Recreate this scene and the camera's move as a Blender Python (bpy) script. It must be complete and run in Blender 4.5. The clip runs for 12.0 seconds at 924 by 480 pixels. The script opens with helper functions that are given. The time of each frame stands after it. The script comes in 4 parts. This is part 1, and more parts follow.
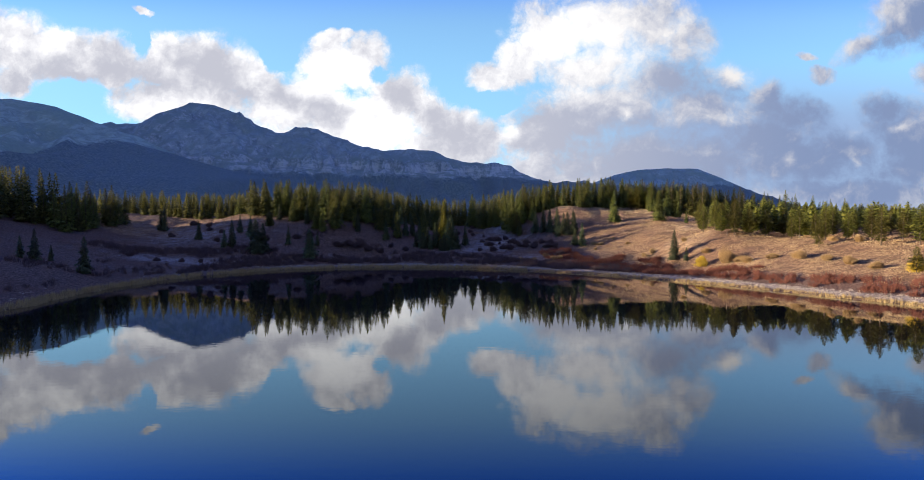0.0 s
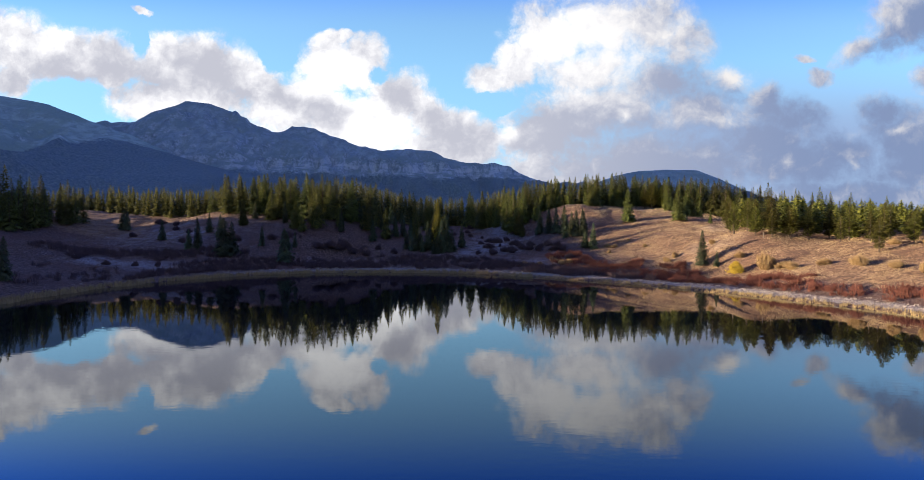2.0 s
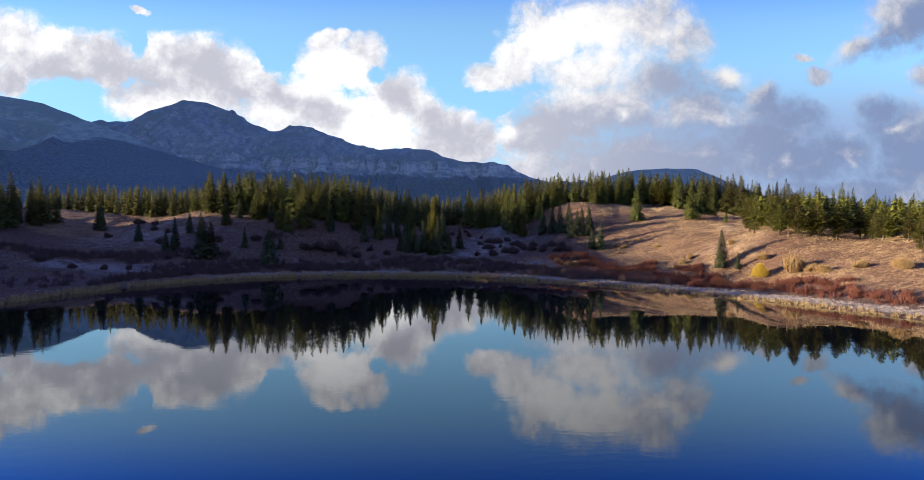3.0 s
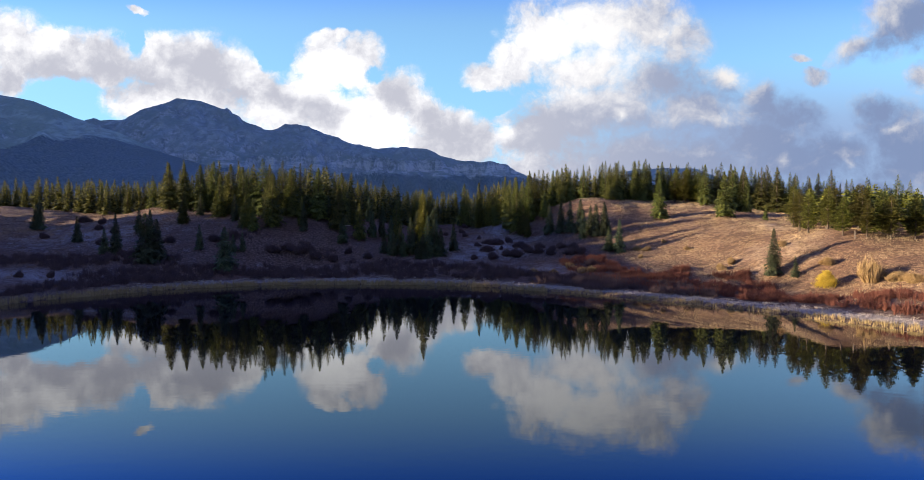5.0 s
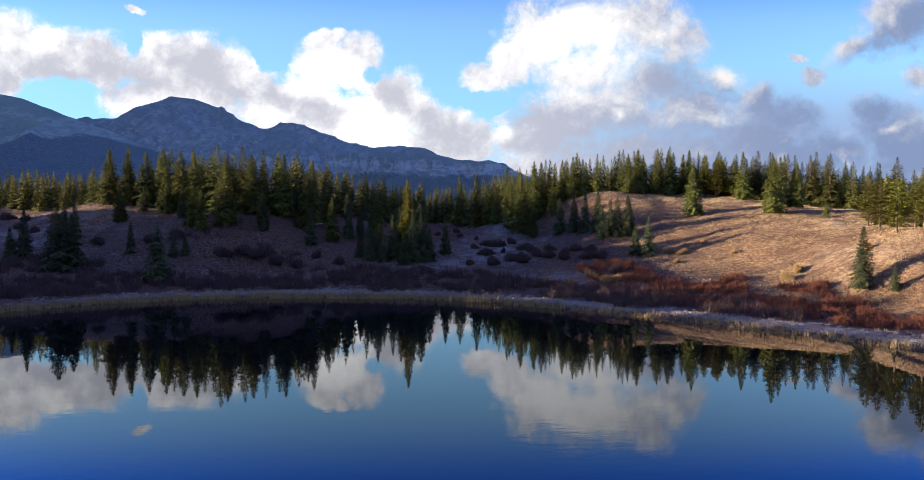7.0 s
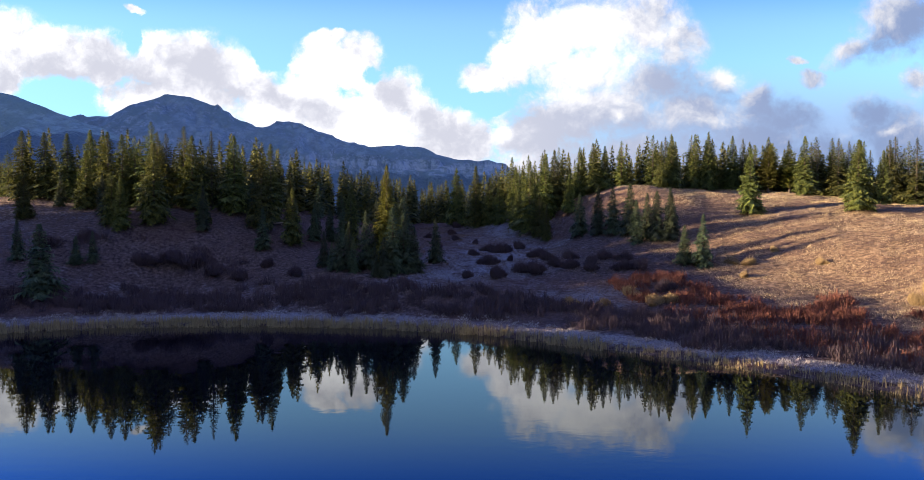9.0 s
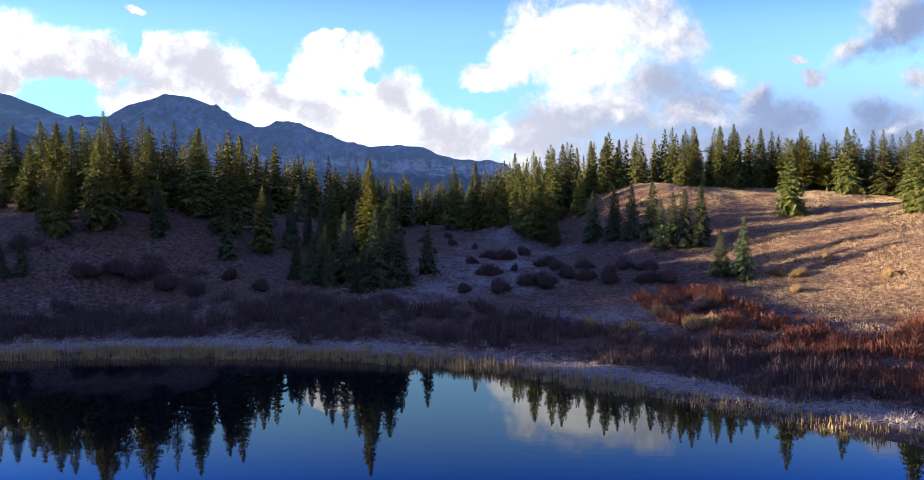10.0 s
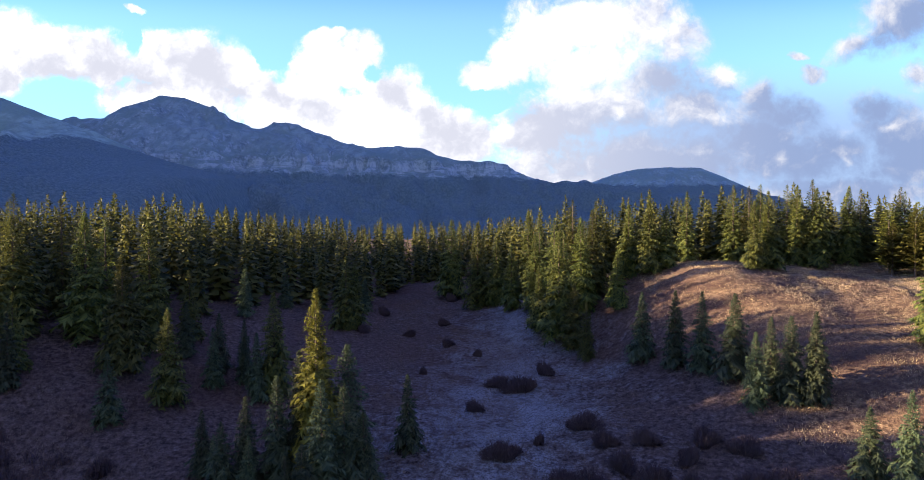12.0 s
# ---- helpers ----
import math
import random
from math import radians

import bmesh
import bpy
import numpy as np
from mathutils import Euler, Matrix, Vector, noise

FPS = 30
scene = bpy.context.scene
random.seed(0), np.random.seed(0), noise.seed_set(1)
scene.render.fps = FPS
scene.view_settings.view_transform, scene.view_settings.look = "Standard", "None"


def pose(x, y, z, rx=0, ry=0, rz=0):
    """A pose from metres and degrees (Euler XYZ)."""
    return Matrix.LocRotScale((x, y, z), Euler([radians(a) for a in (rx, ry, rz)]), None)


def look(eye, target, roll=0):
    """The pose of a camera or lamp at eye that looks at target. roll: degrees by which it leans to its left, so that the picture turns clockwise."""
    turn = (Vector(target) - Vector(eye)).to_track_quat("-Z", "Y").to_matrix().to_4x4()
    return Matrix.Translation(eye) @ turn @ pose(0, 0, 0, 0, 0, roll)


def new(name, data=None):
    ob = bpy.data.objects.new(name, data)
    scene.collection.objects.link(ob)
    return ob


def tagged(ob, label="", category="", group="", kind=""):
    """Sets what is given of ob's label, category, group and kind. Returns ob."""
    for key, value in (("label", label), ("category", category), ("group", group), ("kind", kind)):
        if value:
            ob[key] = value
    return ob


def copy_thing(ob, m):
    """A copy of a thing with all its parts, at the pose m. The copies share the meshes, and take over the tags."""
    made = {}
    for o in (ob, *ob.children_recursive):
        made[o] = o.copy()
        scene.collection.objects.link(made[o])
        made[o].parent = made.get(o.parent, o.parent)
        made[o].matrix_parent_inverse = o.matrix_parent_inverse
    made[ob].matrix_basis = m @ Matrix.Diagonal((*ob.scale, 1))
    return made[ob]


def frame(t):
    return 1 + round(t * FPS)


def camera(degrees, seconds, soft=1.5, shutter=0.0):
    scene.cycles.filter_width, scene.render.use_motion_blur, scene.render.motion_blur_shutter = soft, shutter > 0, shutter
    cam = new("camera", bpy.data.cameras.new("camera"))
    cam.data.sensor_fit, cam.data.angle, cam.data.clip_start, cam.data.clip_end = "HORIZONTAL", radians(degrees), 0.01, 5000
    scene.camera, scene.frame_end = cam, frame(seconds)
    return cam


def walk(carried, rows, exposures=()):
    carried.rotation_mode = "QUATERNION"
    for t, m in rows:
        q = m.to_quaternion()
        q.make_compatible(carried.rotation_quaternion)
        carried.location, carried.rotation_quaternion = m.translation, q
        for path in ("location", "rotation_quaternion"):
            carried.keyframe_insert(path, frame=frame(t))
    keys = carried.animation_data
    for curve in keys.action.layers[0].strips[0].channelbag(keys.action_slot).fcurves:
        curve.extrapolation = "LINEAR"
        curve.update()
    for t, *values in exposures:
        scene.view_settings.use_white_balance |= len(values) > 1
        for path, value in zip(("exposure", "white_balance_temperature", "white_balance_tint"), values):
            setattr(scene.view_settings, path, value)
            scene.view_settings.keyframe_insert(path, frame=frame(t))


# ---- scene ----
cam = camera(68.9, 12.0, soft=0.5)
EXPOSURES = [(0.0, 2.02), (5.0, 2.02), (7.0, 2.1), (9.0, 2.3), (10.5, 2.4), (12.0, 2.45)]
SUN_POWER = 5.0
PATH = [
    (0, (-0.583, -0.02, 12.155), (-0.575, 1.979, 12.098), -0.2),
    (0.5, (-0.361, 4.791, 11.993), (-0.351, 6.79, 11.935), -0.2),
    (1, (-0.22, 10.153, 11.903), (-0.209, 12.152, 11.846), -0.2),
    (1.5, (-0.015, 15.973, 11.786), (-0.004, 17.972, 11.729), -0.2),
    (2, (0.109, 21.732, 11.683), (0.122, 23.731, 11.629), 0.0),
    (2.5, (0.197, 27.673, 11.569), (0.213, 29.672, 11.515), -0.0),
    (3, (0.376, 33.5, 11.616), (0.393, 35.499, 11.56), -0.1),
    (4.8, (1.217, 55.087, 11.154), (1.241, 57.087, 11.104), -0.1),
    (5, (1.348, 57.488, 11.145), (1.371, 59.487, 11.089), -0.1),
    (5.5, (1.494, 63.777, 11.086), (1.52, 65.776, 11.029), -0.1),
    (6, (1.808, 70.084, 10.911), (1.835, 72.084, 10.854), -0.2),
    (6.5, (2.24, 76.585, 10.791), (2.266, 78.584, 10.735), -0.2),
    (7, (2.422, 82.762, 10.633), (2.451, 84.761, 10.577), -0.1),
    (8.8, (3.145, 106.649, 10.339), (3.178, 108.648, 10.283), 0.1),
    (9, (3.32, 109.25, 10.40), (3.352, 111.249, 10.346), 0.1),
    (9.5, (3.71, 115.613, 10.597), (3.741, 117.612, 10.541), -0.0),
    (10, (4.036, 122.255, 10.83), (4.066, 124.254, 10.776), 0.0),
    (10.5, (4.239, 128.756, 13.055), (4.268, 130.755, 12.999), -0.0),
    (11, (4.32, 135.705, 16.196), (4.35, 137.704, 16.139), -0.1),
    (11.5, (4.514, 142.352, 19.311), (4.542, 144.351, 19.252), -0.1),
    (12, (4.689, 149.135, 22.628), (4.717, 151.134, 22.568), -0.2),
]
walk(cam, [(t, look(eye, target, roll)) for t, eye, target, roll in PATH], EXPOSURES)

# ---- world, sun ----
SUN_AZ, SUN_EL = 88.0, 7.3     # degrees to the left of the way ahead, and above the horizon
SKY_GAIN, SKY_POWER = 0.27, 0.235


class Nodes:
    """A short way to write a node tree."""

    def __init__(self, tree):
        self.t = tree

    def n(self, kind, **props):
        nd = self.t.nodes.new(kind)
        for k, v in props.items():
            if k == "operation":
                nd.operation = v
            elif k == "data_type":
                nd.data_type = v
            elif k == "blend_type":
                nd.blend_type = v
            elif k == "noise_dimensions":
                nd.noise_dimensions = v
            elif k == "gradient_type":
                nd.gradient_type = v
            elif k == "sky_type":
                nd.sky_type = v
            elif k == "attribute_name":
                nd.attribute_name = v
            elif k == "feature":
                nd.feature = v
        return nd

    def put(self, sock, v):
        if hasattr(v, "is_output"):
            self.t.links.new(v, sock)
        else:
            sock.default_value = v

    def math(self, op, a, b=0.0, clamp=False):
        m = self.n("ShaderNodeMath", operation=op)
        m.use_clamp = clamp
        self.put(m.inputs[0], a)
        self.put(m.inputs[1], b)
        return m.outputs[0]

    def ramp(self, v, lo, hi, a=0.0, b=1.0):
        m = self.n("ShaderNodeMapRange")
        m.interpolation_type = "SMOOTHSTEP"
        for i, x in enumerate((v, lo, hi, a, b)):
            self.put(m.inputs[i], x)
        return m.outputs[0]

    def mix(self, f, a, b, mode="MIX"):
        m = self.n("ShaderNodeMix", data_type="RGBA", blend_type=mode)
        self.put(m.inputs[0], f)
        self.put(m.inputs[6], a if hasattr(a, "is_output") else (*a, 1.0))
        self.put(m.inputs[7], b if hasattr(b, "is_output") else (*b, 1.0))
        return m.outputs[2]

    def noise(self, vec, scale, detail=4.0, rough=0.55, warp=0.0):
        m = self.n("ShaderNodeTexNoise")
        if vec is not None:
            self.put(m.inputs["Vector"], vec)
        m.inputs["Scale"].default_value = scale
        m.inputs["Detail"].default_value = detail
        m.inputs["Roughness"].default_value = rough
        m.inputs["Distortion"].default_value = warp
        return m

    def xyz(self, x, y, z=0.0):
        m = self.n("ShaderNodeCombineXYZ")
        for i, v in enumerate((x, y, z)):
            self.put(m.inputs[i], v)
        return m.outputs[0]

    def blob(self, vec, x, y, rx, ry, turn=0.0):
        """1 in the middle of an ellipse, falling to 0 at its rim."""
        m = self.n("ShaderNodeMapping")
        m.vector_type = "TEXTURE"
        self.put(m.inputs[0], vec)
        m.inputs[1].default_value = (x, y, 0)
        m.inputs[2].default_value = (0, 0, radians(turn))
        m.inputs[3].default_value = (rx, ry, 1)
        g = self.n("ShaderNodeTexGradient", gradient_type="SPHERICAL")
        self.t.links.new(m.outputs[0], g.inputs[0])
        return g.outputs[1]


def build_sky():
    w = bpy.data.worlds.new("sky")
    scene.world = w
    w.use_nodes = True
    t = w.node_tree
    t.nodes.clear()
    k = Nodes(t)
    out = k.n("ShaderNodeOutputWorld")
    bg = k.n("ShaderNodeBackground")
    t.links.new(bg.outputs[0], out.inputs[0])
    sky = k.n("ShaderNodeTexSky", sky_type="NISHITA")
    sky.sun_disc = False
    sky.sun_elevation = radians(SUN_EL + 9)
    sky.sun_rotation = radians(-SUN_AZ)
    sky.altitude = 3000
    sky.ozone_density = 2.0
    co = k.n("ShaderNodeTexCoord")
    sep = k.n("ShaderNodeSeparateXYZ")
    t.links.new(co.outputs["Generated"], sep.inputs[0])
    x, y, z = sep.outputs
    # tangents of the bearing and of the height over the horizon, in hundredths
    ya = k.math("MAXIMUM", k.math("ABSOLUTE", y), 0.25)
    u = k.math("MULTIPLY", k.math("DIVIDE", x, ya), 100.0)
    v = k.math("MULTIPLY", k.math("DIVIDE", z, ya), 100.0)
    p = k.xyz(u, v, k.math("MULTIPLY", k.math("LESS_THAN", y, 0.0), 37.0))
    # billowing edges: warp the plane, then add heaped puffs and ragged detail
    n1 = k.noise(p, 0.10, 7.0, 0.62)
    add = k.n("ShaderNodeVectorMath", operation="MULTIPLY_ADD")
    t.links.new(n1.outputs["Color"], add.inputs[0])
    add.inputs[1].default_value = (6.0, 5.0, 0.0)
    off = k.n("ShaderNodeVectorMath", operation="SUBTRACT")
    t.links.new(p, off.inputs[0])
    off.inputs[1].default_value = (3.0, 2.5, 0.0)
    t.links.new(off.outputs[0], add.inputs[2])
    q = add.outputs[0]
    n2 = k.noise(p, 0.13, 9.0, 0.56, 0.3)
    n3 = k.noise(p, 0.50, 9.0, 0.62, 0.2)

    def puffs(vec):
        m = k.n("ShaderNodeTexVoronoi", feature="F1")
        k.put(m.inputs["Vector"], vec)
        m.normalize = True
        m.inputs["Scale"].default_value = 0.17
        m.inputs["Detail"].default_value = 4.0
        m.inputs["Roughness"].default_value = 0.62
        m.inputs["Lacunarity"].default_value = 2.2
        return m.outputs["Distance"]

    puff = puffs(q)
    # the same puffs seen a little nearer the sun: their difference is the light on them
    sunward = k.n("ShaderNodeVectorMath", operation="ADD")
    t.links.new(q, sunward.inputs[0])
    sunward.inputs[1].default_value = (-1.0, 1.5, 0.0)
    relief = k.math("SUBTRACT", puffs(sunward.outputs[0]), puff)

    def total(rows, vec):
        s = None
        for r in rows:
            b = k.blob(vec, *r)
            s = b if s is None else k.math("MAXIMUM", s, b)
        return s

    d = total((*CLOUD_BANK, *CLOUD_FLANK, *CLOUD_HEAP, *CLOUD_LOW), q)
    d = k.math("SUBTRACT", d, total(CLOUD_HOLES, q))
    rag = k.math("MULTIPLY", k.math("SUBTRACT", 0.335, puff), 1.6)
    rag = k.math("ADD", rag, k.math("MULTIPLY", k.math("SUBTRACT", n2.outputs[0], 0.5), 0.45))
    rag = k.math("ADD", rag, k.math("MULTIPLY", k.math("SUBTRACT", n3.outputs[0], 0.5), 0.42))
    d = k.math("ADD", d, k.math("MULTIPLY", rag, k.ramp(d, 0.0, 0.22)))
    cover = k.ramp(d, 0.04, k.ramp(u, 5.0, 30.0, 0.52, 0.85))
    shade = k.math("MAXIMUM", k.math("MULTIPLY", total(CLOUD_SHADE, q), 1.3), k.math("MULTIPLY", total(CLOUD_BASE, q), 1.8))
    s = k.math("SUBTRACT", shade, k.math("MULTIPLY", total(CLOUD_LIGHT, q), 1.2))
    s = k.math("ADD", s, k.math("MULTIPLY", k.math("SUBTRACT", n2.outputs[0], 0.5), 1.5))
    s = k.math("ADD", s, k.math("MULTIPLY", k.math("SUBTRACT", n3.outputs[0], 0.5), 0.7))
    s = k.math("SUBTRACT", s, k.math("MULTIPLY", relief, 3.0))
    s = k.ramp(s, -1.15, 1.20)
    side = k.ramp(u, -5.0, 58.0)
    dark = k.mix(side, (0.60, 0.61, 0.70), (0.25, 0.33, 0.54))
    lit = k.mix(k.ramp(u, -10.0, 50.0), (1.34, 1.33, 1.33), (0.93, 0.90, 0.89))
    cloud = k.mix(s, lit, dark)
    gain = k.n("ShaderNodeVectorMath", operation="SCALE")
    t.links.new(sky.outputs[0], gain.inputs[0])
    gain.inputs[3].default_value = SKY_GAIN
    # a thin veil whitens the lower sky, more so towards the sun
    blue = k.n("ShaderNodeVectorMath", operation="MULTIPLY")
    t.links.new(gain.outputs[0], blue.inputs[0])
    blue.inputs[1].default_value = (0.85, 1.0, 1.13)
    deep = k.mix(k.ramp(v, 28.0, 42.0), (1.0, 1.0, 1.0), (0.10, 0.52, 1.45))
    deep = k.mix(1.0, blue.outputs[0], deep, "MULTIPLY")
    veil = k.math("MULTIPLY", k.ramp(v, 16.0, 42.0, 0.66, 0.02), k.ramp(u, -60.0, 70.0, 1.0, 0.70))
    tint = k.mix(veil, deep, (0.38, 0.78, 0.98))
    tint = k.mix(k.math("MULTIPLY", k.ramp(u, 2.0, 40.0, 0.0, 0.9), k.ramp(v, 25.0, 13.0)), tint, (0.35, 0.47, 0.74))
    col = k.mix(cover, tint, cloud)
    # broken cloud goes on overhead and behind
    over = k.noise(co.outputs["Generated"], 2.6, 7.0, 0.58, 0.4)
    high = k.math("MAXIMUM", k.ramp(v, 46.0, 75.0), k.ramp(y, 0.25, 0.05))
    high = k.math("MULTIPLY", high, k.ramp(over.outputs[0], 0.42, 0.66))
    col = k.mix(high, col, k.mix(k.ramp(over.outputs[0], 0.42, 0.75), (0.80, 0.77, 0.80), (0.38, 0.38, 0.44)))
    t.links.new(col, bg.inputs[0])
    bg.inputs[1].default_value = SKY_POWER


# clouds: middle, half width, half height (hundredths of the way out), turn
CLOUD_BANK = [
    (-72.5, 26.6, 12.3, 8.4, -8), (-65.5, 25.3, 12.3, 6.9, -12), (-57.7, 24.1, 12.3, 5.8, -8), (-52.4, 24.1, 7.8, 5.4, 0), (-42.4, 23.5, 7.3, 5.8, -10), (-36.7, 22.2, 10.6, 6.5, -15),
    (-30.5, 20.9, 8.4, 5.2, -30), (-41.0, 18.3, 16.8, 3.6, 0), (-66.0, 20.5, 6.2, 4.0, 0), (-46.3, 17.0, 6.7, 2.9, -10), (-45.9, 31.4, 2.2, 0.9, -20)]
CLOUD_FLANK = [
    (-25.3, 16.5, 10.6, 5.6, -20), (-18.3, 23.5, 6.5, 5.4, 0), (-13.9, 23.1, 5.8, 5.8, -30), (-9.5, 17.8, 6.2, 6.5, -35), (-14.8, 14.3, 12.3, 6.7, -10), (-20.9, 18.3, 6.7, 5.8, 0),
    (-0.8, 13.3, 8.4, 5.0, -20), (3.1, 11.3, 6.2, 5.0, 0), (-2.5, 10.4, 11.2, 4.3, 0), (-4.3, 15.7, 6.2, 4.3, -30), (-18.3, 27.3, 4.5, 1.8, 0)]
CLOUD_HEAP = [
    (9.0, 23.5, 5.0, 4.5, 0),     (5.3, 21.3, 5.2, 3.1, 0), (14.1, 27.5, 9.0, 6.9, 0), (21.1, 28.8, 10.1, 7.4, 0), (28.9, 29.2, 9.0, 7.4, 0), (33.3, 26.2, 5.8, 6.5, 0), (20.2, 22.7, 12.3, 5.4, 0),
    (30.7, 20.0, 10.1, 5.4, 0), (40.5, 21.2, 4.3, 3.4, 0), (20.2, 16.1, 15.7, 6.7, 0), (35.9, 16.1, 14.6, 5.4, 0), (11.4, 12.2, 9.0, 5.6, 0), (49.1, 15.2, 9.5, 5.4, -15),
    (45.6, 19.2, 4.0, 2.9, 0)]
CLOUD_LOW = [
    (46.4, 11.7, 13.4, 6.7, 0),     (28.9, 8.7, 33.6, 6.7, 0), (50.8, 9.1, 19.0, 6.5, 0), (66.1, 12.6, 10.1, 6.9, -10), (63.1, 16.1, 5.4, 4.3, -20), (57.8, 10.4, 9.0, 5.0, 0), (69.2, 8.7, 11.2, 7.8, 0),
    (56.9, 3.4, 37.0, 4.5, 0), (20.2, 4.3, 22.4, 5.6, 0), (67.4, 30.5, 11.2, 6.5, 25), (59.6, 25.9, 5.6, 2.5, 30), (53.9, 21.8, 3.1, 1.7, 0), (69.9, 21.3, 3.6, 3.4, 0),
    (51.7, 24.4, 2.2, 0.8, 0), (74.4, 31.0, 6.7, 9.0, 0)]
CLOUD_HOLES = [
    (-57.0, 18.0, 7.1, 4.1, 0), (-11.7, 22.0, 2.0, 1.5, 0), (5.3, 17.7, 4.1, 1.8, 0), (-26.3, 25.0, 3.0, 3.0, -40), (-46.5, 26.6, 1.6, 2.5, 0)]
CLOUD_SHADE = [
    (-58.5, 21.8, 10.5, 3.3, -5), (-50.7, 23.3, 7.9, 5.2, -25), (-45.4, 21.3, 7.9, 3.7, -20), (-36.7, 22.0, 9.8, 5.0, -30), (-31.9, 19.2, 6.6, 2.0, -15), (-25.3, 18.7, 5.5, 3.3, -25),
    (-19.6, 16.5, 5.5, 3.1, -20), (-8.5, 18.7, 3.3, 5.2, 30), (0.1, 12.4, 7.9, 5.9, -10), (-65.5, 20.3, 5.5, 3.9, 0), (-3.0, 13.9, 5.2, 5.0, 0), (-72.5, 23.1, 7.9, 5.2, 0)]
CLOUD_BASE = [
    (56.9, 12.6, 14.4, 5.2, 0), (45.6, 13.5, 11.8, 5.2, 0),
        (33.3, 19.6, 9.8, 5.2, -10), (20.2, 12.2, 22.3, 5.9, 0), (35.9, 12.2, 19.7, 5.9, 0), (50.4, 16.1, 11.2, 5.9, -15), (49.9, 10.4, 15.7, 6.6, 0), (63.9, 16.1, 6.6, 4.6, -15),
    (67.0, 9.8, 12.5, 6.8, 0), (28.9, 7.8, 34.1, 5.2, 0), (59.6, 6.9, 22.3, 6.6, 0), (63.1, 25.7, 7.2, 2.9, 30), (13.2, 14.8, 9.8, 3.9, 0), (41.2, 18.7, 3.9, 1.6, 0),
    (69.2, 29.2, 3.9, 6.6, 0)]
CLOUD_LIGHT = [
    (40.3, 22.0, 4.5, 2.9, 0), (25.0, 15.5, 1.2, 1.3, 0), (49.1, 9.4, 1.8, 3.1, 0), (59.1, 8.7, 1.3, 2.0, 30), (58.3, 13.3, 2.6, 1.4, 20), (65.7, 13.9, 2.9, 1.0, 15),
    (16.7, 26.6, 14.4, 5.9, 0), (-11.3, 12.8, 7.9, 4.5, 0), (7.2, 13.9, 1.8, 3.7, 0), (-18.3, 20.9, 7.9, 5.2, 0), (24.6, 24.0, 7.9, 3.9, 0), (37.7, 14.8, 10.5, 1.8, 5)]
build_sky()

az, el = radians(SUN_AZ), radians(SUN_EL)
to_sun = Vector((-math.sin(az) * math.cos(el), math.cos(az) * math.cos(el), math.sin(el)))
sun = new("sun", bpy.data.lights.new("sun", "SUN"))
sun.data.energy, sun.data.angle, sun.data.color = SUN_POWER, radians(0.6), (1.0, 0.81, 0.57)
sun.rotation_euler = to_sun.to_track_quat("Z", "Y").to_euler()


# ---- materials ----
def material(name, rough=0.9, spec=0.2):
    m = bpy.data.materials.new(name)
    m.use_nodes = True
    k = Nodes(m.node_tree)
    b = m.node_tree.nodes["Principled BSDF"]
    b.inputs["Roughness"].default_value = rough
    b.inputs["Specular IOR Level"].default_value = spec
    return m, k, b


def bump(k, b, height, strength, dist):
    n = k.n("ShaderNodeBump")
    n.inputs["Strength"].default_value = strength
    n.inputs["Distance"].default_value = dist
    k.put(n.inputs["Height"], height)
    k.t.links.new(n.outputs[0], b.inputs["Normal"])


def foliage(name, dark, light, rough=0.75):
    m, k, b = material(name, rough, 0.25)
    geo = k.n("ShaderNodeNewGeometry")
    info = k.n("ShaderNodeObjectInfo")
    c = k.mix(geo.outputs["Random Per Island"], dark, light)
    hs = k.n("ShaderNodeHueSaturation")
    k.t.links.new(c, hs.inputs["Color"])
    k.put(hs.inputs["Hue"], k.ramp(info.outputs["Random"], 0.0, 1.0, 0.475, 0.515))
    k.put(hs.inputs["Value"], k.ramp(info.outputs["Random"], 0.0, 1.0, 0.7, 1.25))
    k.t.links.new(hs.outputs[0], b.inputs["Base Color"])
    thin = k.n("ShaderNodeBsdfTranslucent")
    k.t.links.new(hs.outputs[0], thin.inputs["Color"])
    both = k.n("ShaderNodeMixShader")
    both.inputs[0].default_value = 0.35
    k.t.links.new(b.outputs[0], both.inputs[1])
    k.t.links.new(thin.outputs[0], both.inputs[2])
    k.t.links.new(both.outputs[0], k.t.nodes["Material Output"].inputs[0])
    return m


def stems(name, dark, light):
    m, k, b = material(name, 0.9, 0.1)
    geo = k.n("ShaderNodeNewGeometry")
    c = k.mix(geo.outputs["Random Per Island"], dark, light)
    n = k.noise(geo.outputs["Position"], 0.35, 3.0)
    c = k.mix(k.ramp(n.outputs[0], 0.35, 0.65), c, light)
    c = k.mix(0.5, c, k.mix(geo.outputs["Random Per Island"], dark, light))
    k.t.links.new(c, b.inputs["Base Color"])
    return m


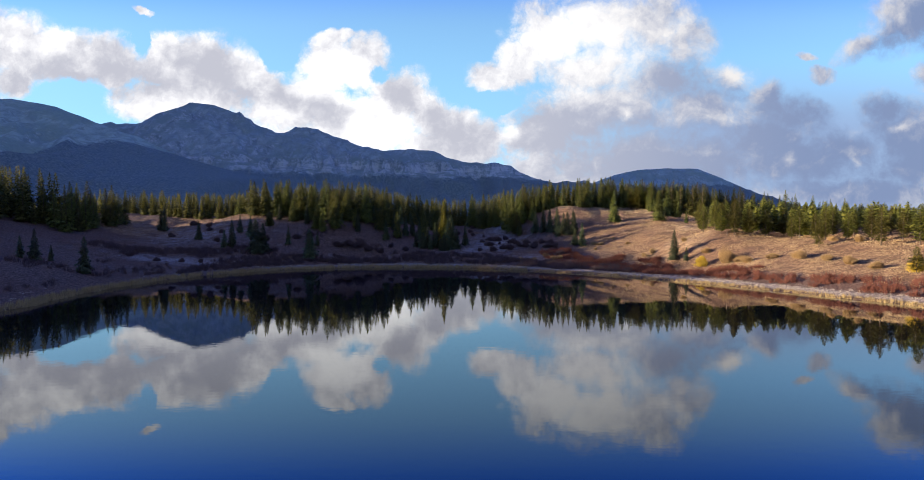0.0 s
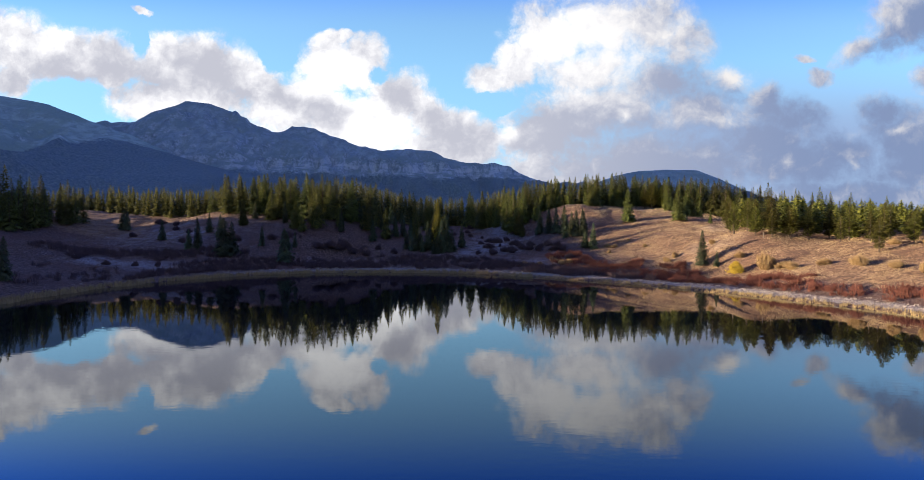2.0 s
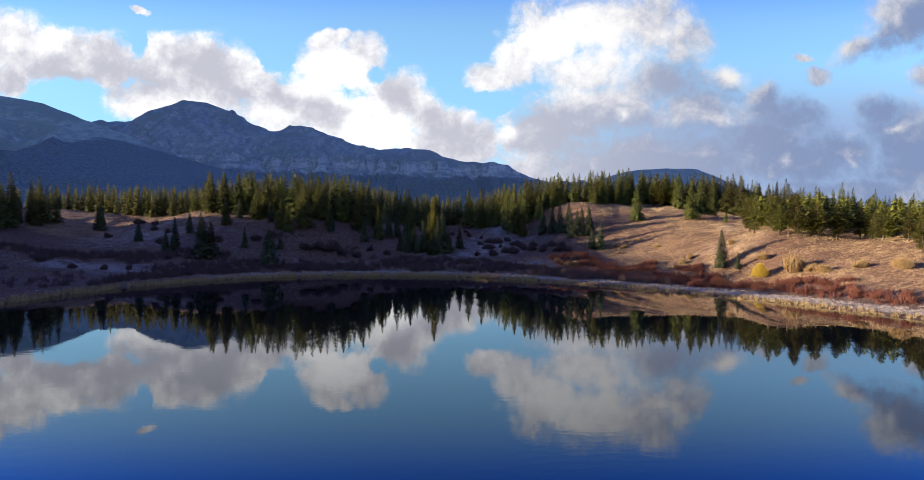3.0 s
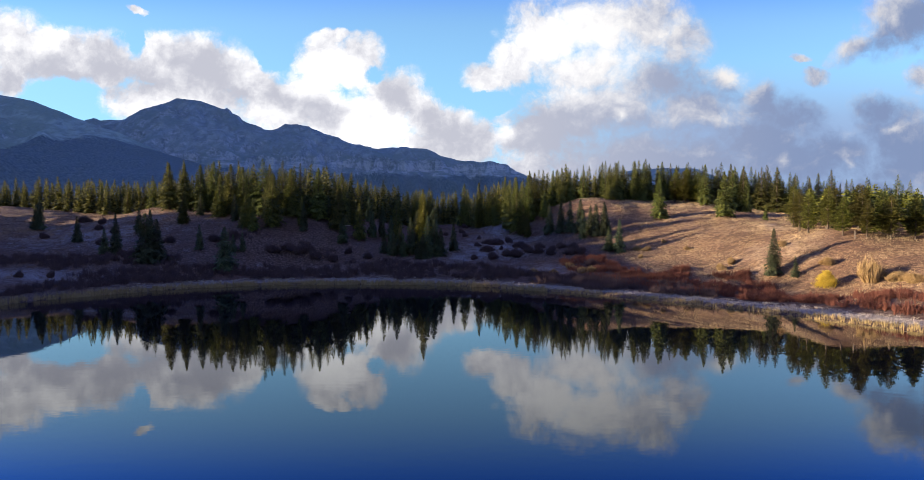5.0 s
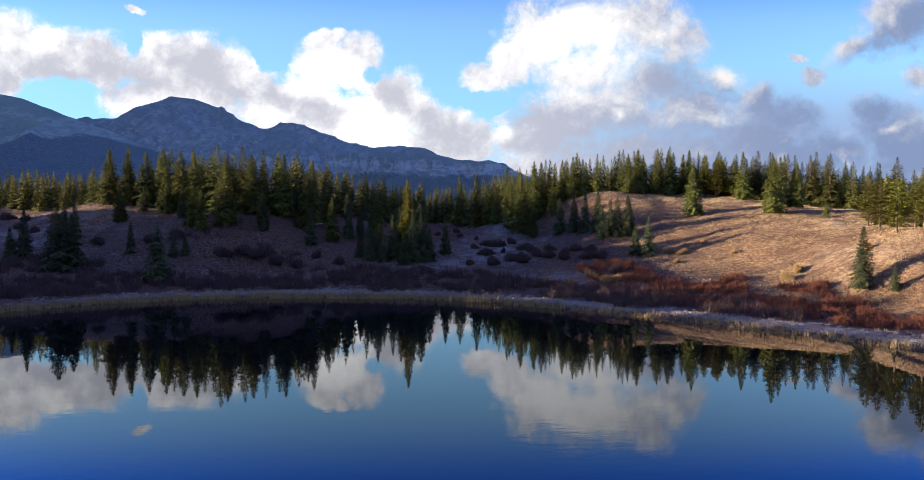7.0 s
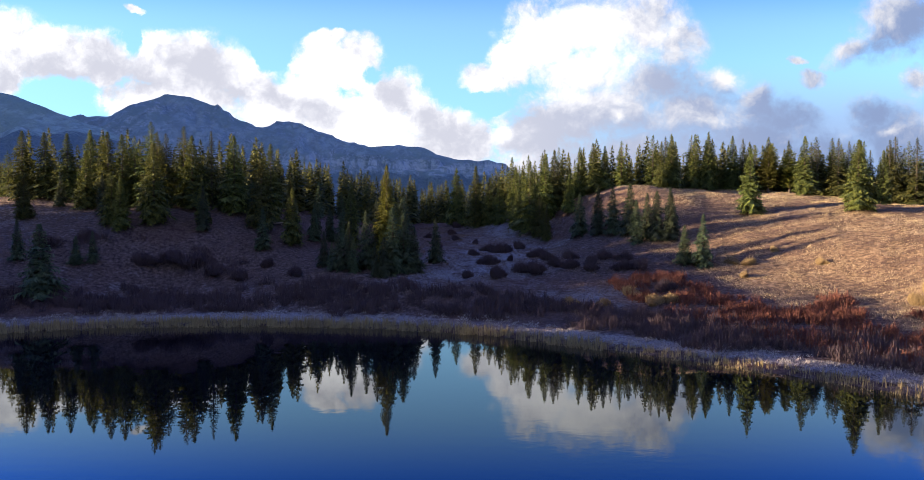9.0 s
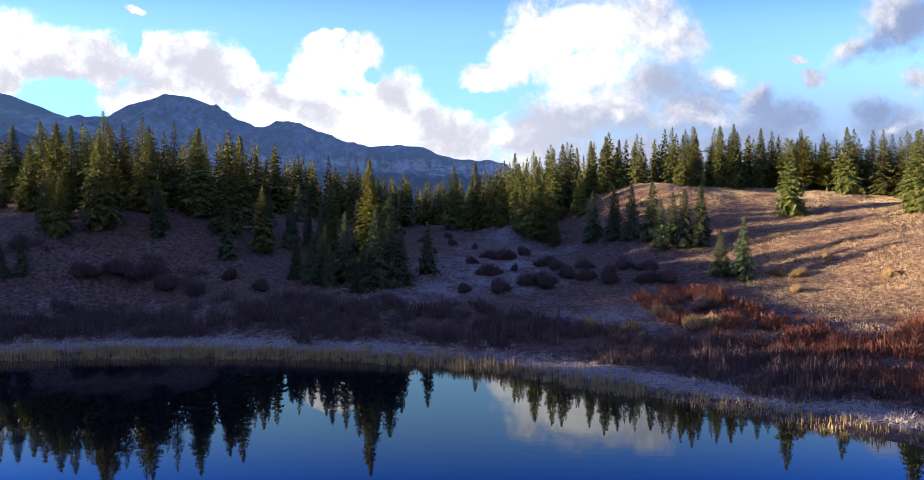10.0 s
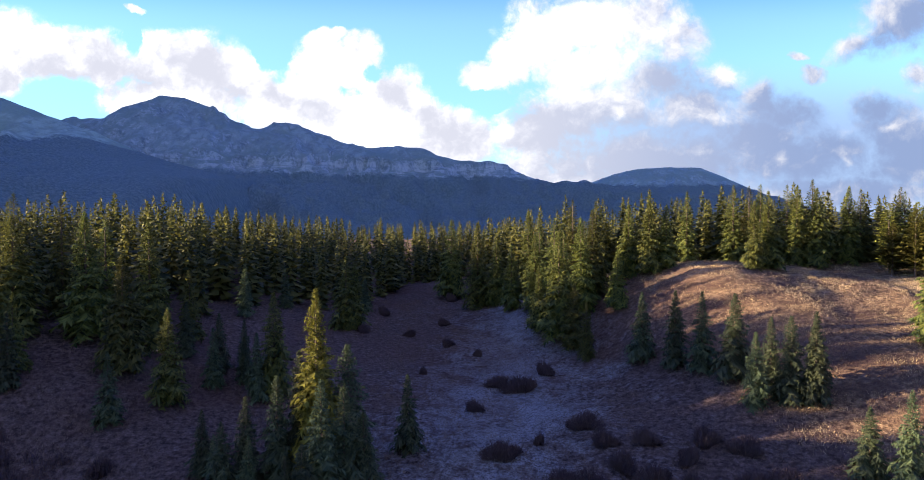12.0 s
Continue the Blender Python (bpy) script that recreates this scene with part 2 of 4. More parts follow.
M_SPRUCE = foliage("spruce_needles", (0.022, 0.036, 0.012), (0.185, 0.188, 0.040))
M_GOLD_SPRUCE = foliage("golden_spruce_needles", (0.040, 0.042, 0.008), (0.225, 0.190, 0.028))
M_BLUE_SPRUCE = foliage("blue_spruce_needles", (0.026, 0.040, 0.020), (0.112, 0.132, 0.062))
M_PINE = foliage("pine_needles", (0.026, 0.034, 0.009), (0.205, 0.192, 0.032))
M_WILLOW = stems("bare_willow_stems", (0.040, 0.027, 0.030), (0.105, 0.070, 0.070))
M_RED_WILLOW = stems("red_willow_stems", (0.058, 0.023, 0.018), (0.170, 0.066, 0.044))
M_TAN_WILLOW = stems("tan_willow_stems", (0.15, 0.090, 0.042), (0.36, 0.245, 0.115))
M_YELLOW_WILLOW = stems("yellow_willow_leaves", (0.22, 0.15, 0.02), (0.50, 0.36, 0.05))
M_REED = stems("dry_reeds", (0.15, 0.108, 0.048), (0.36, 0.265, 0.125))
M_FROST_GRASS = stems("frosty_grass", (0.19, 0.150, 0.120), (0.43, 0.37, 0.315))
M_DRY_GRASS = stems("dry_grass", (0.22, 0.140, 0.075), (0.52, 0.385, 0.215))


M_MEADOW_GRASS = stems("meadow_grass", (0.065, 0.040, 0.031), (0.21, 0.148, 0.112))


def bark_material():
    m, k, b = material("bark", 0.95, 0.1)
    co = k.n("ShaderNodeTexCoord")
    n = k.noise(co.outputs["Object"], 7.0, 5.0)
    k.t.links.new(k.mix(n.outputs[0], (0.045, 0.032, 0.025), (0.17, 0.13, 0.10)), b.inputs["Base Color"])
    bump(k, b, n.outputs[0], 0.6, 0.03)
    return m


M_BARK = bark_material()


def ground_material():
    m, k, b = material("meadow_ground", 0.95, 0.1)
    geo = k.n("ShaderNodeNewGeometry")
    pos = geo.outputs["Position"]
    big = k.noise(pos, 0.045, 5.0, 0.6, 0.5)
    mid = k.noise(pos, 0.30, 6.0, 0.62, 0.4)
    fine = k.noise(pos, 2.2, 6.0, 0.68)
    tuft = k.noise(pos, 6.5, 3.0, 0.6)
    frost = k.n("ShaderNodeAttribute", attribute_name="frost").outputs["Fac"]
    tan = k.n("ShaderNodeAttribute", attribute_name="tan").outputs["Fac"]
    soil = k.mix(k.ramp(fine.outputs[0], 0.28, 0.72), (0.030, 0.019, 0.018), (0.20, 0.136, 0.112))
    grass = k.mix(k.ramp(fine.outputs[0], 0.3, 0.7), (0.078, 0.044, 0.030), (0.37, 0.240, 0.135))
    rime = k.mix(k.ramp(tuft.outputs[0], 0.35, 0.65), (0.095, 0.082, 0.080), (0.44, 0.415, 0.415))
    c = k.mix(k.ramp(k.math("ADD", tan, k.math("MULTIPLY", k.math("SUBTRACT", mid.outputs[0], 0.5), 1.1)), 0.25, 0.75), soil, grass)
    # dry straw with strong sunlight put into its colour, where pale is set
    pale = k.n("ShaderNodeAttribute", attribute_name="pale").outputs["Fac"]
    straw = k.mix(k.ramp(fine.outputs[0], 0.3, 0.7), (0.22, 0.150, 0.090), (0.58, 0.440, 0.290))
    c = k.mix(k.ramp(k.math("ADD", pale, k.math("MULTIPLY", k.math("SUBTRACT", mid.outputs[0], 0.5), 1.2)), 0.25, 0.85), c, straw)
    f = k.math("ADD", frost, k.math("MULTIPLY", k.math("SUBTRACT", mid.outputs[0], 0.5), 1.5))
    f = k.math("ADD", f, k.math("MULTIPLY", k.math("SUBTRACT", fine.outputs[0], 0.5), 1.2))
    c = k.mix(k.ramp(f, 0.22, 0.90), c, rime)
    c = k.mix(k.ramp(big.outputs[0], 0.42, 0.70, 0.0, 0.6), c, (0.11, 0.055, 0.042))
    flat = k.n("ShaderNodeMapping")
    k.t.links.new(pos, flat.inputs[0])
    flat.inputs[3].default_value = (0.28, 1.0, 1.0)
    streak = k.noise(flat.outputs[0], 0.42, 6.0, 0.66, 0.6)
    c = k.mix(k.math("MULTIPLY", k.ramp(streak.outputs[0], 0.47, 0.62, 0.0, 0.66), tan), c, (0.085, 0.048, 0.038))
    patch = k.noise(pos, 0.9, 5.0, 0.65, 0.8)
    c = k.mix(k.ramp(patch.outputs[0], 0.52, 0.66, 0.0, 0.6), c, (0.075, 0.045, 0.035))
    c = k.mix(k.ramp(tuft.outputs[0], 0.50, 0.70, 0.0, 0.65), c, (0.045, 0.030, 0.024))
    k.t.links.new(c, b.inputs["Base Color"])
    h = k.math("ADD", k.math("MULTIPLY", fine.outputs[0], 0.7), k.math("MULTIPLY", tuft.outputs[0], 0.5))
    bump(k, b, h, 1.0, 0.55)
    return m


M_GROUND = ground_material()


def water_material():
    m, k, b = material("lake_water", WATER_ROUGH, 0.5)
    b.inputs["Base Color"].default_value = (0.0012, 0.0022, 0.006, 1)
    b.inputs["IOR"].default_value = WATER_IOR
    b.inputs["Specular Tint"].default_value = (0.62, 0.86, 1.0, 1)
    geo = k.n("ShaderNodeNewGeometry")
    mp = k.n("ShaderNodeMapping")
    k.t.links.new(geo.outputs["Position"], mp.inputs[0])
    mp.inputs[3].default_value = (0.55, 1.0, 1.0)
    a = k.noise(mp.outputs[0], 1.6, 3.0, 0.5)
    c = k.noise(mp.outputs[0], 0.12, 2.0, 0.5)
    bump(k, b, k.math("MULTIPLY", a.outputs[0], k.ramp(c.outputs[0], 0.35, 0.7, 0.25, 1.0)), 0.28, 0.009)
    return m


WATER_ROUGH, WATER_IOR = 0.010, 1.54
M_WATER = water_material()


def hazed_mountain_material(name, treeline, pale=(0.0, 1.0), tone=(1.0, 1.0, 1.0), flank=0.0):
    """Bare grey-green rock above, dark spruce woods below the treeline, pale cliffs where it is steep and in one bed of
    rock. The haze of distance is put into all these colours.
    """
    m, k, b = material(name, 0.95, 0.1)
    geo = k.n("ShaderNodeNewGeometry")
    pos = geo.outputs["Position"]
    sep = k.n("ShaderNodeSeparateXYZ")
    k.t.links.new(pos, sep.inputs[0])
    nrm = k.n("ShaderNodeSeparateXYZ")
    k.t.links.new(geo.outputs["True Normal"], nrm.inputs[0])

    def stretched(x, y, z):
        mp = k.n("ShaderNodeMapping")
        k.t.links.new(pos, mp.inputs[0])
        mp.inputs[3].default_value = (x, y, z)
        return mp.outputs[0]

    big = k.noise(pos, 0.006, 6.0, 0.6, 0.4)
    mid = k.noise(pos, 0.03, 7.0, 0.65)
    fine = k.noise(pos, 0.14, 5.0, 0.7)
    ribs = k.noise(stretched(1.0, 0.6, 0.16), 0.055, 7.0, 0.68, 0.6)      # gullies and ribs down the faces
    beds = k.noise(stretched(0.10, 0.10, 1.0), 0.10, 6.0, 0.65, 0.5)      # level beds of rock
    stems_ = k.noise(stretched(1.0, 1.0, 0.12), 0.22, 5.0, 0.75)          # trunks and crowns of the woods
    # rock, turf, cliff and woods colours are lifted towards blue-grey to stand for haze
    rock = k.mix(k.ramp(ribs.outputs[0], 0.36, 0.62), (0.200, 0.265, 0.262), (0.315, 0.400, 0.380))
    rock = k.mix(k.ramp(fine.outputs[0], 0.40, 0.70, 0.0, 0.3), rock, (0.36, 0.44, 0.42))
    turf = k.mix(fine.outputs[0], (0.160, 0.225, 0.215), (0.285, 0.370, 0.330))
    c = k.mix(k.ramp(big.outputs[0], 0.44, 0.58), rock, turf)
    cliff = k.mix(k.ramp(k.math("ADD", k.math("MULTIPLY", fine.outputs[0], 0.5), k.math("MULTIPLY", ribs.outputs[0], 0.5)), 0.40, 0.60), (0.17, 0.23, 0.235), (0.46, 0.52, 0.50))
    steep = k.ramp(k.math("ADD", nrm.outputs[2], k.math("MULTIPLY", k.math("SUBTRACT", mid.outputs[0], 0.5), 0.8)), 0.74, 0.52)
    c = k.mix(k.math("MULTIPLY", steep, 0.8), c, cliff)
    lift = k.math("ADD", k.math("MULTIPLY", k.math("SUBTRACT", big.outputs[0], 0.5), 70.0), k.math("MULTIPLY", k.math("SUBTRACT", mid.outputs[0], 0.5), 40.0))
    h = k.math("ADD", sep.outputs[2], lift)
    bed = k.math("MULTIPLY", k.ramp(h, pale[0] - 6.0, pale[0] + 2.0), k.ramp(h, pale[1] + 8.0, pale[1] - 4.0))
    bed = k.math("MULTIPLY", bed, k.ramp(beds.outputs[0], 0.44, 0.54))
    c = k.mix(k.math("MULTIPLY", bed, k.ramp(ribs.outputs[0], 0.40, 0.60, 0.15, 0.8)), c, (0.50, 0.55, 0.53))
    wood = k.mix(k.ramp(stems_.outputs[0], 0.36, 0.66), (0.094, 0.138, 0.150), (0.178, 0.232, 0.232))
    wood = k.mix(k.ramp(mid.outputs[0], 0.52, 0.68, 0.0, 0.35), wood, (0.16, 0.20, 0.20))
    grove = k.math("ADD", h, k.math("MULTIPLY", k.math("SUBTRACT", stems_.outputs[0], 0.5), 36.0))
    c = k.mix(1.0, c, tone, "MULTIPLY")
    grove = k.math("SUBTRACT", grove, k.ramp(sep.outputs[0], -900.0, -740.0, 0.0, flank))      # the woods climb higher on one flank
    c = k.mix(k.ramp(grove, treeline + 6.0, treeline - 6.0), c, wood)
    k.t.links.new(c, b.inputs["Base Color"])
    relief = k.math("ADD", k.math("ADD", mid.outputs[0], k.math("MULTIPLY", ribs.outputs[0], 0.9)), k.math("MULTIPLY", fine.outputs[0], 0.5))
    bump(k, b, relief, 0.9, 11.0)
    return m


# ---- the lie of the land ----
SHORE = np.array([(-63, 88), (-65, 108), (-64.5, 127), (-61, 145), (-53.5, 159.5), (-42, 170.5), (-28.5, 176), (-13, 176.5), (3, 172.5), (17, 163),
                  (28.5, 152), (38, 140), (46, 127), (52.4, 115.7), (58, 104), (64, 92), (67, 70), (64, 40), (58, 10), (48, -25), (25, -55),
                  (-10, -62), (-42, -40), (-58, 0), (-63, 45)], float)
# swells and hollows of the land: x, y, reach, height
KNOLL = [(44, 229, 24, 3.9), (62, 226, 20, 1.4), (80, 212, 26, 0.3), (108, 190, 32, 4.6), (28, 240, 14, 3.5), (48, 206, 12, 1.3), (62, 190, 14, 3),
         (61, 165, 8, 4.9), (53, 155, 10, -2.6), (78, 146, 15, 1.8), (97, 120, 25, 4), (46, 188, 12, -0.9), (50, 170, 9, -0.7), (31, 226, 9, 4.3),
         (22, 222, 9, -3.6), (40, 262, 28, 0.8), (90, 260, 40, 0.6), (30, 272, 16, 5.1), (155, 235, 45, -5.7), (66, 250, 22, 3.4)]
HOLLOW = [(28, 206, 13, 0.8), (26, 186, 13, -0.2), (10, 206, 16, 1.2), (8, 235, 20, -1.5), (0, 280, 34, -3.4), (-8, 192, 14, 1.4),
         (12, 255, 16, -0.3)]
# the last two are unseen rises, added to cast shadow over slope and shore
WEST = [(-22, 202, 13, 0.2), (-38, 206, 11, 3.8), (-30, 226, 18, 4.3), (-52, 218, 14, 0.8), (-70, 222, 13, 4.1), (-94, 232, 19, -0.1), (-125, 250, 32, 3.0),
        (-72, 195, 18, 1.9), (-48, 188, 14, 1.2), (-85, 160, 22, -2.0), (-110, 130, 30, 3.4), (-145, 190, 38, 4.0), (-45, 260, 32, 6.3), (-82, 110, 18, 1.0),
        (-33, 193, 8, -3.6), (-36, 203, 7, 1.3), (-90, 200, 14, -2.3), (-152, 138, 30, 6.5), (-197, 198, 13, 17.5)]


def outline(pts, steps=12):
    """A smooth closed line through the points."""
    rows = []
    n = len(pts)
    for i in range(n):
        a, b, c, d = pts[i - 1], pts[i], pts[(i + 1) % n], pts[(i + 2) % n]
        for s in range(steps):
            t = s / steps
            rows.append(0.5 * (2 * b + (c - a) * t + (2 * a - 5 * b + 4 * c - d) * t * t + (3 * b - a - 3 * c + d) * t ** 3))
    return np.array(rows)


LAKE = outline(SHORE)


def from_shore(x, y):
    """Metres from the waterline, minus over the lake."""
    x, y = np.asarray(x, float), np.asarray(y, float)
    best, inside = np.full(x.shape, 1e18), np.zeros(x.shape, bool)
    for (ax, ay), (bx, by) in zip(LAKE, np.roll(LAKE, -1, 0)):
        ux, uy = bx - ax, by - ay
        t = np.clip(((x - ax) * ux + (y - ay) * uy) / (ux * ux + uy * uy), 0, 1)
        best = np.minimum(best, (x - ax - t * ux) ** 2 + (y - ay - t * uy) ** 2)
        if ay != by:
            inside ^= ((ay > y) != (by > y)) & (x < ux * (y - ay) / uy + ax)
    d = np.sqrt(best)
    return np.where(inside, -d, d)


TABLE = None


def shore_table():
    """The distance from the waterline on a grid of two metres, to look up quickly."""
    global TABLE
    gx, gy = np.meshgrid(np.arange(-260, 261, 2.0), np.arange(-130, 421, 2.0))
    TABLE = from_shore(gx, gy)


def shore_at(x, y):
    x, y = np.asarray(x, float), np.asarray(y, float)
    u, v = np.clip((x + 260) / 2, 0, 259.99), np.clip((y + 130) / 2, 0, 274.99)
    i, j = u.astype(int), v.astype(int)
    u, v = u - i, v - j
    return (TABLE[j, i] * (1 - u) + TABLE[j, i + 1] * u) * (1 - v) + (TABLE[j + 1, i] * (1 - u) + TABLE[j + 1, i + 1] * u) * v


shore_table()


def smooth(v, lo, hi):
    t = np.clip((v - lo) / (hi - lo), 0, 1)
    return t * t * (3 - 2 * t)


def ripple(x, y, s, seed):
    """Smooth unevenness of about unit height from a few crossed waves."""
    r = np.random.RandomState(seed)
    v = 0
    for _ in range(7):
        a, f, ph = r.uniform(0, 2 * np.pi), r.uniform(0.6, 1.6) / s, r.uniform(0, 7)
        v = v + np.sin((x * np.cos(a) + y * np.sin(a)) * f * 2 * np.pi + ph)
    return v / 3.0


def height(x, y, d=None):
    x, y = np.asarray(x, float), np.asarray(y, float)
    d = shore_at(x, y) if d is None else d
    land = np.maximum(d, 0)
    h = 0.45 * (1 - np.exp(-land / 1.2)) + 13 * (1 - np.exp(-(land / 85) ** 1.7))
    g = 0
    for cx, cy, r, a in (*KNOLL, *HOLLOW, *WEST):
        g = g + a * np.exp(-((x - cx) ** 2 + (y - cy) ** 2) / (2 * r * r))
    h = h + smooth(d, 1, 15) * g
    h = h + smooth(d, 4, 25) * (0.22 * ripple(x, y, 17, 3) + 0.10 * ripple(x, y, 6, 4))
    out = np.hypot(x, y - 120)
    h = h - 45 * smooth(out, 330, 900)                      # the land drops into the valley round it
    return np.where(d < 0, np.maximum(-3.5, 0.22 * d - 0.02), h)


# ---- end of the lie ----


def mesh_ob(name, verts, faces, mat, parent=None, smooth_shade=False):
    me = bpy.data.meshes.new(name)
    if isinstance(faces, list):
        me.from_pydata(verts if isinstance(verts, list) else verts.tolist(), [], faces)
    else:
        n, k = faces.shape
        me.vertices.add(len(verts))
        me.vertices.foreach_set("co", np.asarray(verts, np.float32).ravel())
        me.loops.add(n * k)
        me.loops.foreach_set("vertex_index", faces.astype(np.int32).ravel())
        me.polygons.add(n)
        me.polygons.foreach_set("loop_start", np.arange(0, n * k, k, dtype=np.int32))
        me.update(calc_edges=True)
    me.materials.append(mat)
    if smooth_shade:
        me.polygons.foreach_set("use_smooth", [True] * len(me.polygons))
    ob = new(name, me)
    ob.parent = parent
    return ob


def stretch(lo, hi, step, reach, grow=1.13):
    """Even steps between lo and hi, growing ones beyond, out to the reach."""
    mid = list(np.arange(lo, hi + 0.01, step))
    a, s = [], step
    while (a[-1] if a else lo) > -reach:
        s *= grow
        a.append((a[-1] if a else lo) - s)
    b, s = [], step
    while (b[-1] if b else hi) < reach:
        s *= grow
        b.append((b[-1] if b else hi) + s)
    return np.array(a[::-1] + mid + b)


def grid_faces(nx, ny):
    i = np.arange(nx * ny).reshape(ny, nx)
    return np.stack([i[:-1, :-1], i[:-1, 1:], i[1:, 1:], i[1:, :-1]], -1).reshape(-1, 4)


def build_ground():
    xs, ys = stretch(-130, 125, 1.0, 4300), stretch(88, 292, 1.0, 4300)
    gx, gy = [g.ravel() for g in np.meshgrid(xs, ys)]
    d = from_shore(gx, gy)
    z = height(gx, gy, d)
    ob = mesh_ob("ground", np.stack([gx, gy, z], -1), grid_faces(len(xs), len(ys)), M_GROUND, None, True)
    # where rime lies and where dry grass grows
    frost = 0.95 * smooth(d, 0.8, 1.6) * (1 - smooth(d, 3.0, 6.0)) * (1 - smooth(-gx, 44, 56))
    frost = np.maximum(frost, 0.70 * np.exp(-((gx - 7 - 0.22 * (gy - 200)) / 13.0) ** 2) * smooth(gy, 180, 194) * (1 - smooth(gy, 250, 285)))
    frost = np.maximum(frost, 0.75 * np.exp(-((gx - 18) / 9.0) ** 2 - ((gy - 183) / 4.5) ** 2))
    frost = np.maximum(frost, 0.95 * np.exp(-((gx + 70) / 18.0) ** 2 - ((gy - 170) / 6.0) ** 2))
    frost = np.maximum(frost, 0.60 * np.exp(-((gx + 78) / 26.0) ** 2 - ((gy - 206) / 18.0) ** 2))
    frost = np.maximum(frost, 0.45 * np.exp(-((gx + 30) / 20.0) ** 2 - ((gy - 186) / 7.0) ** 2))
    tan = smooth(gx - 0.30 * (205 - gy), 22, 40) * smooth(d, 8, 14)
    tan = np.maximum(tan, smooth(-gx, 48, 70) * smooth(gy, 190, 215))
    pale = np.zeros(gx.shape)                                 # straw on the crest and on the bank below it, paled to carry the sunlight there
    for x, y, rx, ry, a in ((42, 231, 14, 9, 0.9), (62, 226, 12, 9, 0.8), (57, 170, 9, 11, 0.75), (52, 205, 12, 4, 0.45), (64, 186, 9, 9, 0.6)):
        pale = np.maximum(pale, a * np.exp(-((gx - x) / rx) ** 2 - ((gy - y) / ry) ** 2))
    for key, val in (("frost", frost), ("tan", tan), ("pale", pale)):
        a = ob.data.attributes.new(key, "FLOAT", "POINT")
        a.data.foreach_set("value", val.astype(np.float32))
    return tagged(ob, "frosted autumn meadow and hills of brown grass around a mountain lake", "ground", "", "structure")


ground = build_ground()

# the lake
water = mesh_ob("water", [(float(x), float(y), 0.0) for x, y in LAKE + (LAKE - np.array((0.0, 60.0))) * 0.012], [list(range(len(LAKE)))], M_WATER)
tagged(water, "calm dark blue lake mirroring clouds and trees", "lake", "", "structure")


# ---- mountains ----
def mountain(name, spine, slope, x0, x1, y0, y1, step, mat, label, rough=1.0, cliffs=0.0, blocks=()):
    """Land that falls away from a crest line on both sides, cut by gullies."""
    xs, ys = np.arange(x0, x1, step), np.arange(y0, y1, step * 1.15)
    gx, gy = [g.ravel() for g in np.meshgrid(xs, ys)]
    sp = np.array(spine, float)
    wx = gx + 22 * ripple(gx, gy, 260, 11) * rough
    wy = gy + 22 * ripple(gx, gy, 230, 12) * rough
    z = np.full(gx.shape, -400.0)
    edge = smooth(np.minimum(np.minimum(gx - x0, x1 - gx), np.minimum(gy - y0, y1 - gy)), 0, 160)
    for a, b in zip(sp[:-1], sp[1:]):
        ux, uy = b[0] - a[0], b[1] - a[1]
        t = np.clip(((gx - a[0]) * ux + (gy - a[1]) * uy) / (ux * ux + uy * uy), 0, 1)
        near = np.hypot(gx - a[0] - t * ux, gy - a[1] - t * uy)
        far = np.hypot(wx - a[0] - t * ux, wy - a[1] - t * uy)
        dist = near + (far - near) * np.clip(near / 90, 0, 1)
        top = a[2] + t * (b[2] - a[2])
        fall = slope * dist * (1.0 - 0.25 * smooth(dist, 150, 700))
        z = np.maximum(z, top - fall)
    far = np.clip((np.interp(gx, sp[:, 0], sp[:, 2]) - z) / 60.0, 0.0, 1.0)
    gully = np.zeros(gx.shape)
    for i in range(len(gx)):
        p = Vector((gx[i] * 0.009, gy[i] * 0.0045, 0.0))
        gully[i] = noise.ridged_multi_fractal(p, 0.9, 2.1, 5, 1.0, 2.0) - 1.0
    z = z + gully * 24 * far * rough + 2.5 * np.maximum(gully, -0.6) * rough
    for u, w, a in blocks:                                    # knobs and notches of the crest
        z = z + a * (1 - smooth(np.abs(gx / gy * 1000 - u), w - 3, w + 3)) * (1 - far)
    if cliffs:
        lim = z - 184 - 7 * ripple(gx, gy, 150, 21)
        z = z - cliffs * (1 - smooth(lim, -5, 5)) * (0.65 + 0.35 * ripple(gx, gy, 90, 22))
    z = z * edge - 160 * (1 - edge)
    ob = mesh_ob(name, np.stack([gx, gy, z], -1), grid_faces(len(xs), len(ys)), mat, None, True)
    return tagged(ob, label, "mountain", "", "structure")


def crest(dist, *rows):
    """Crest points from bearings and heights, both as tangents in thousandths, at a distance."""
    return [(u * dist * 0.001, dist + w, 11.5 + v * dist * 0.001) for u, v, w in rows]


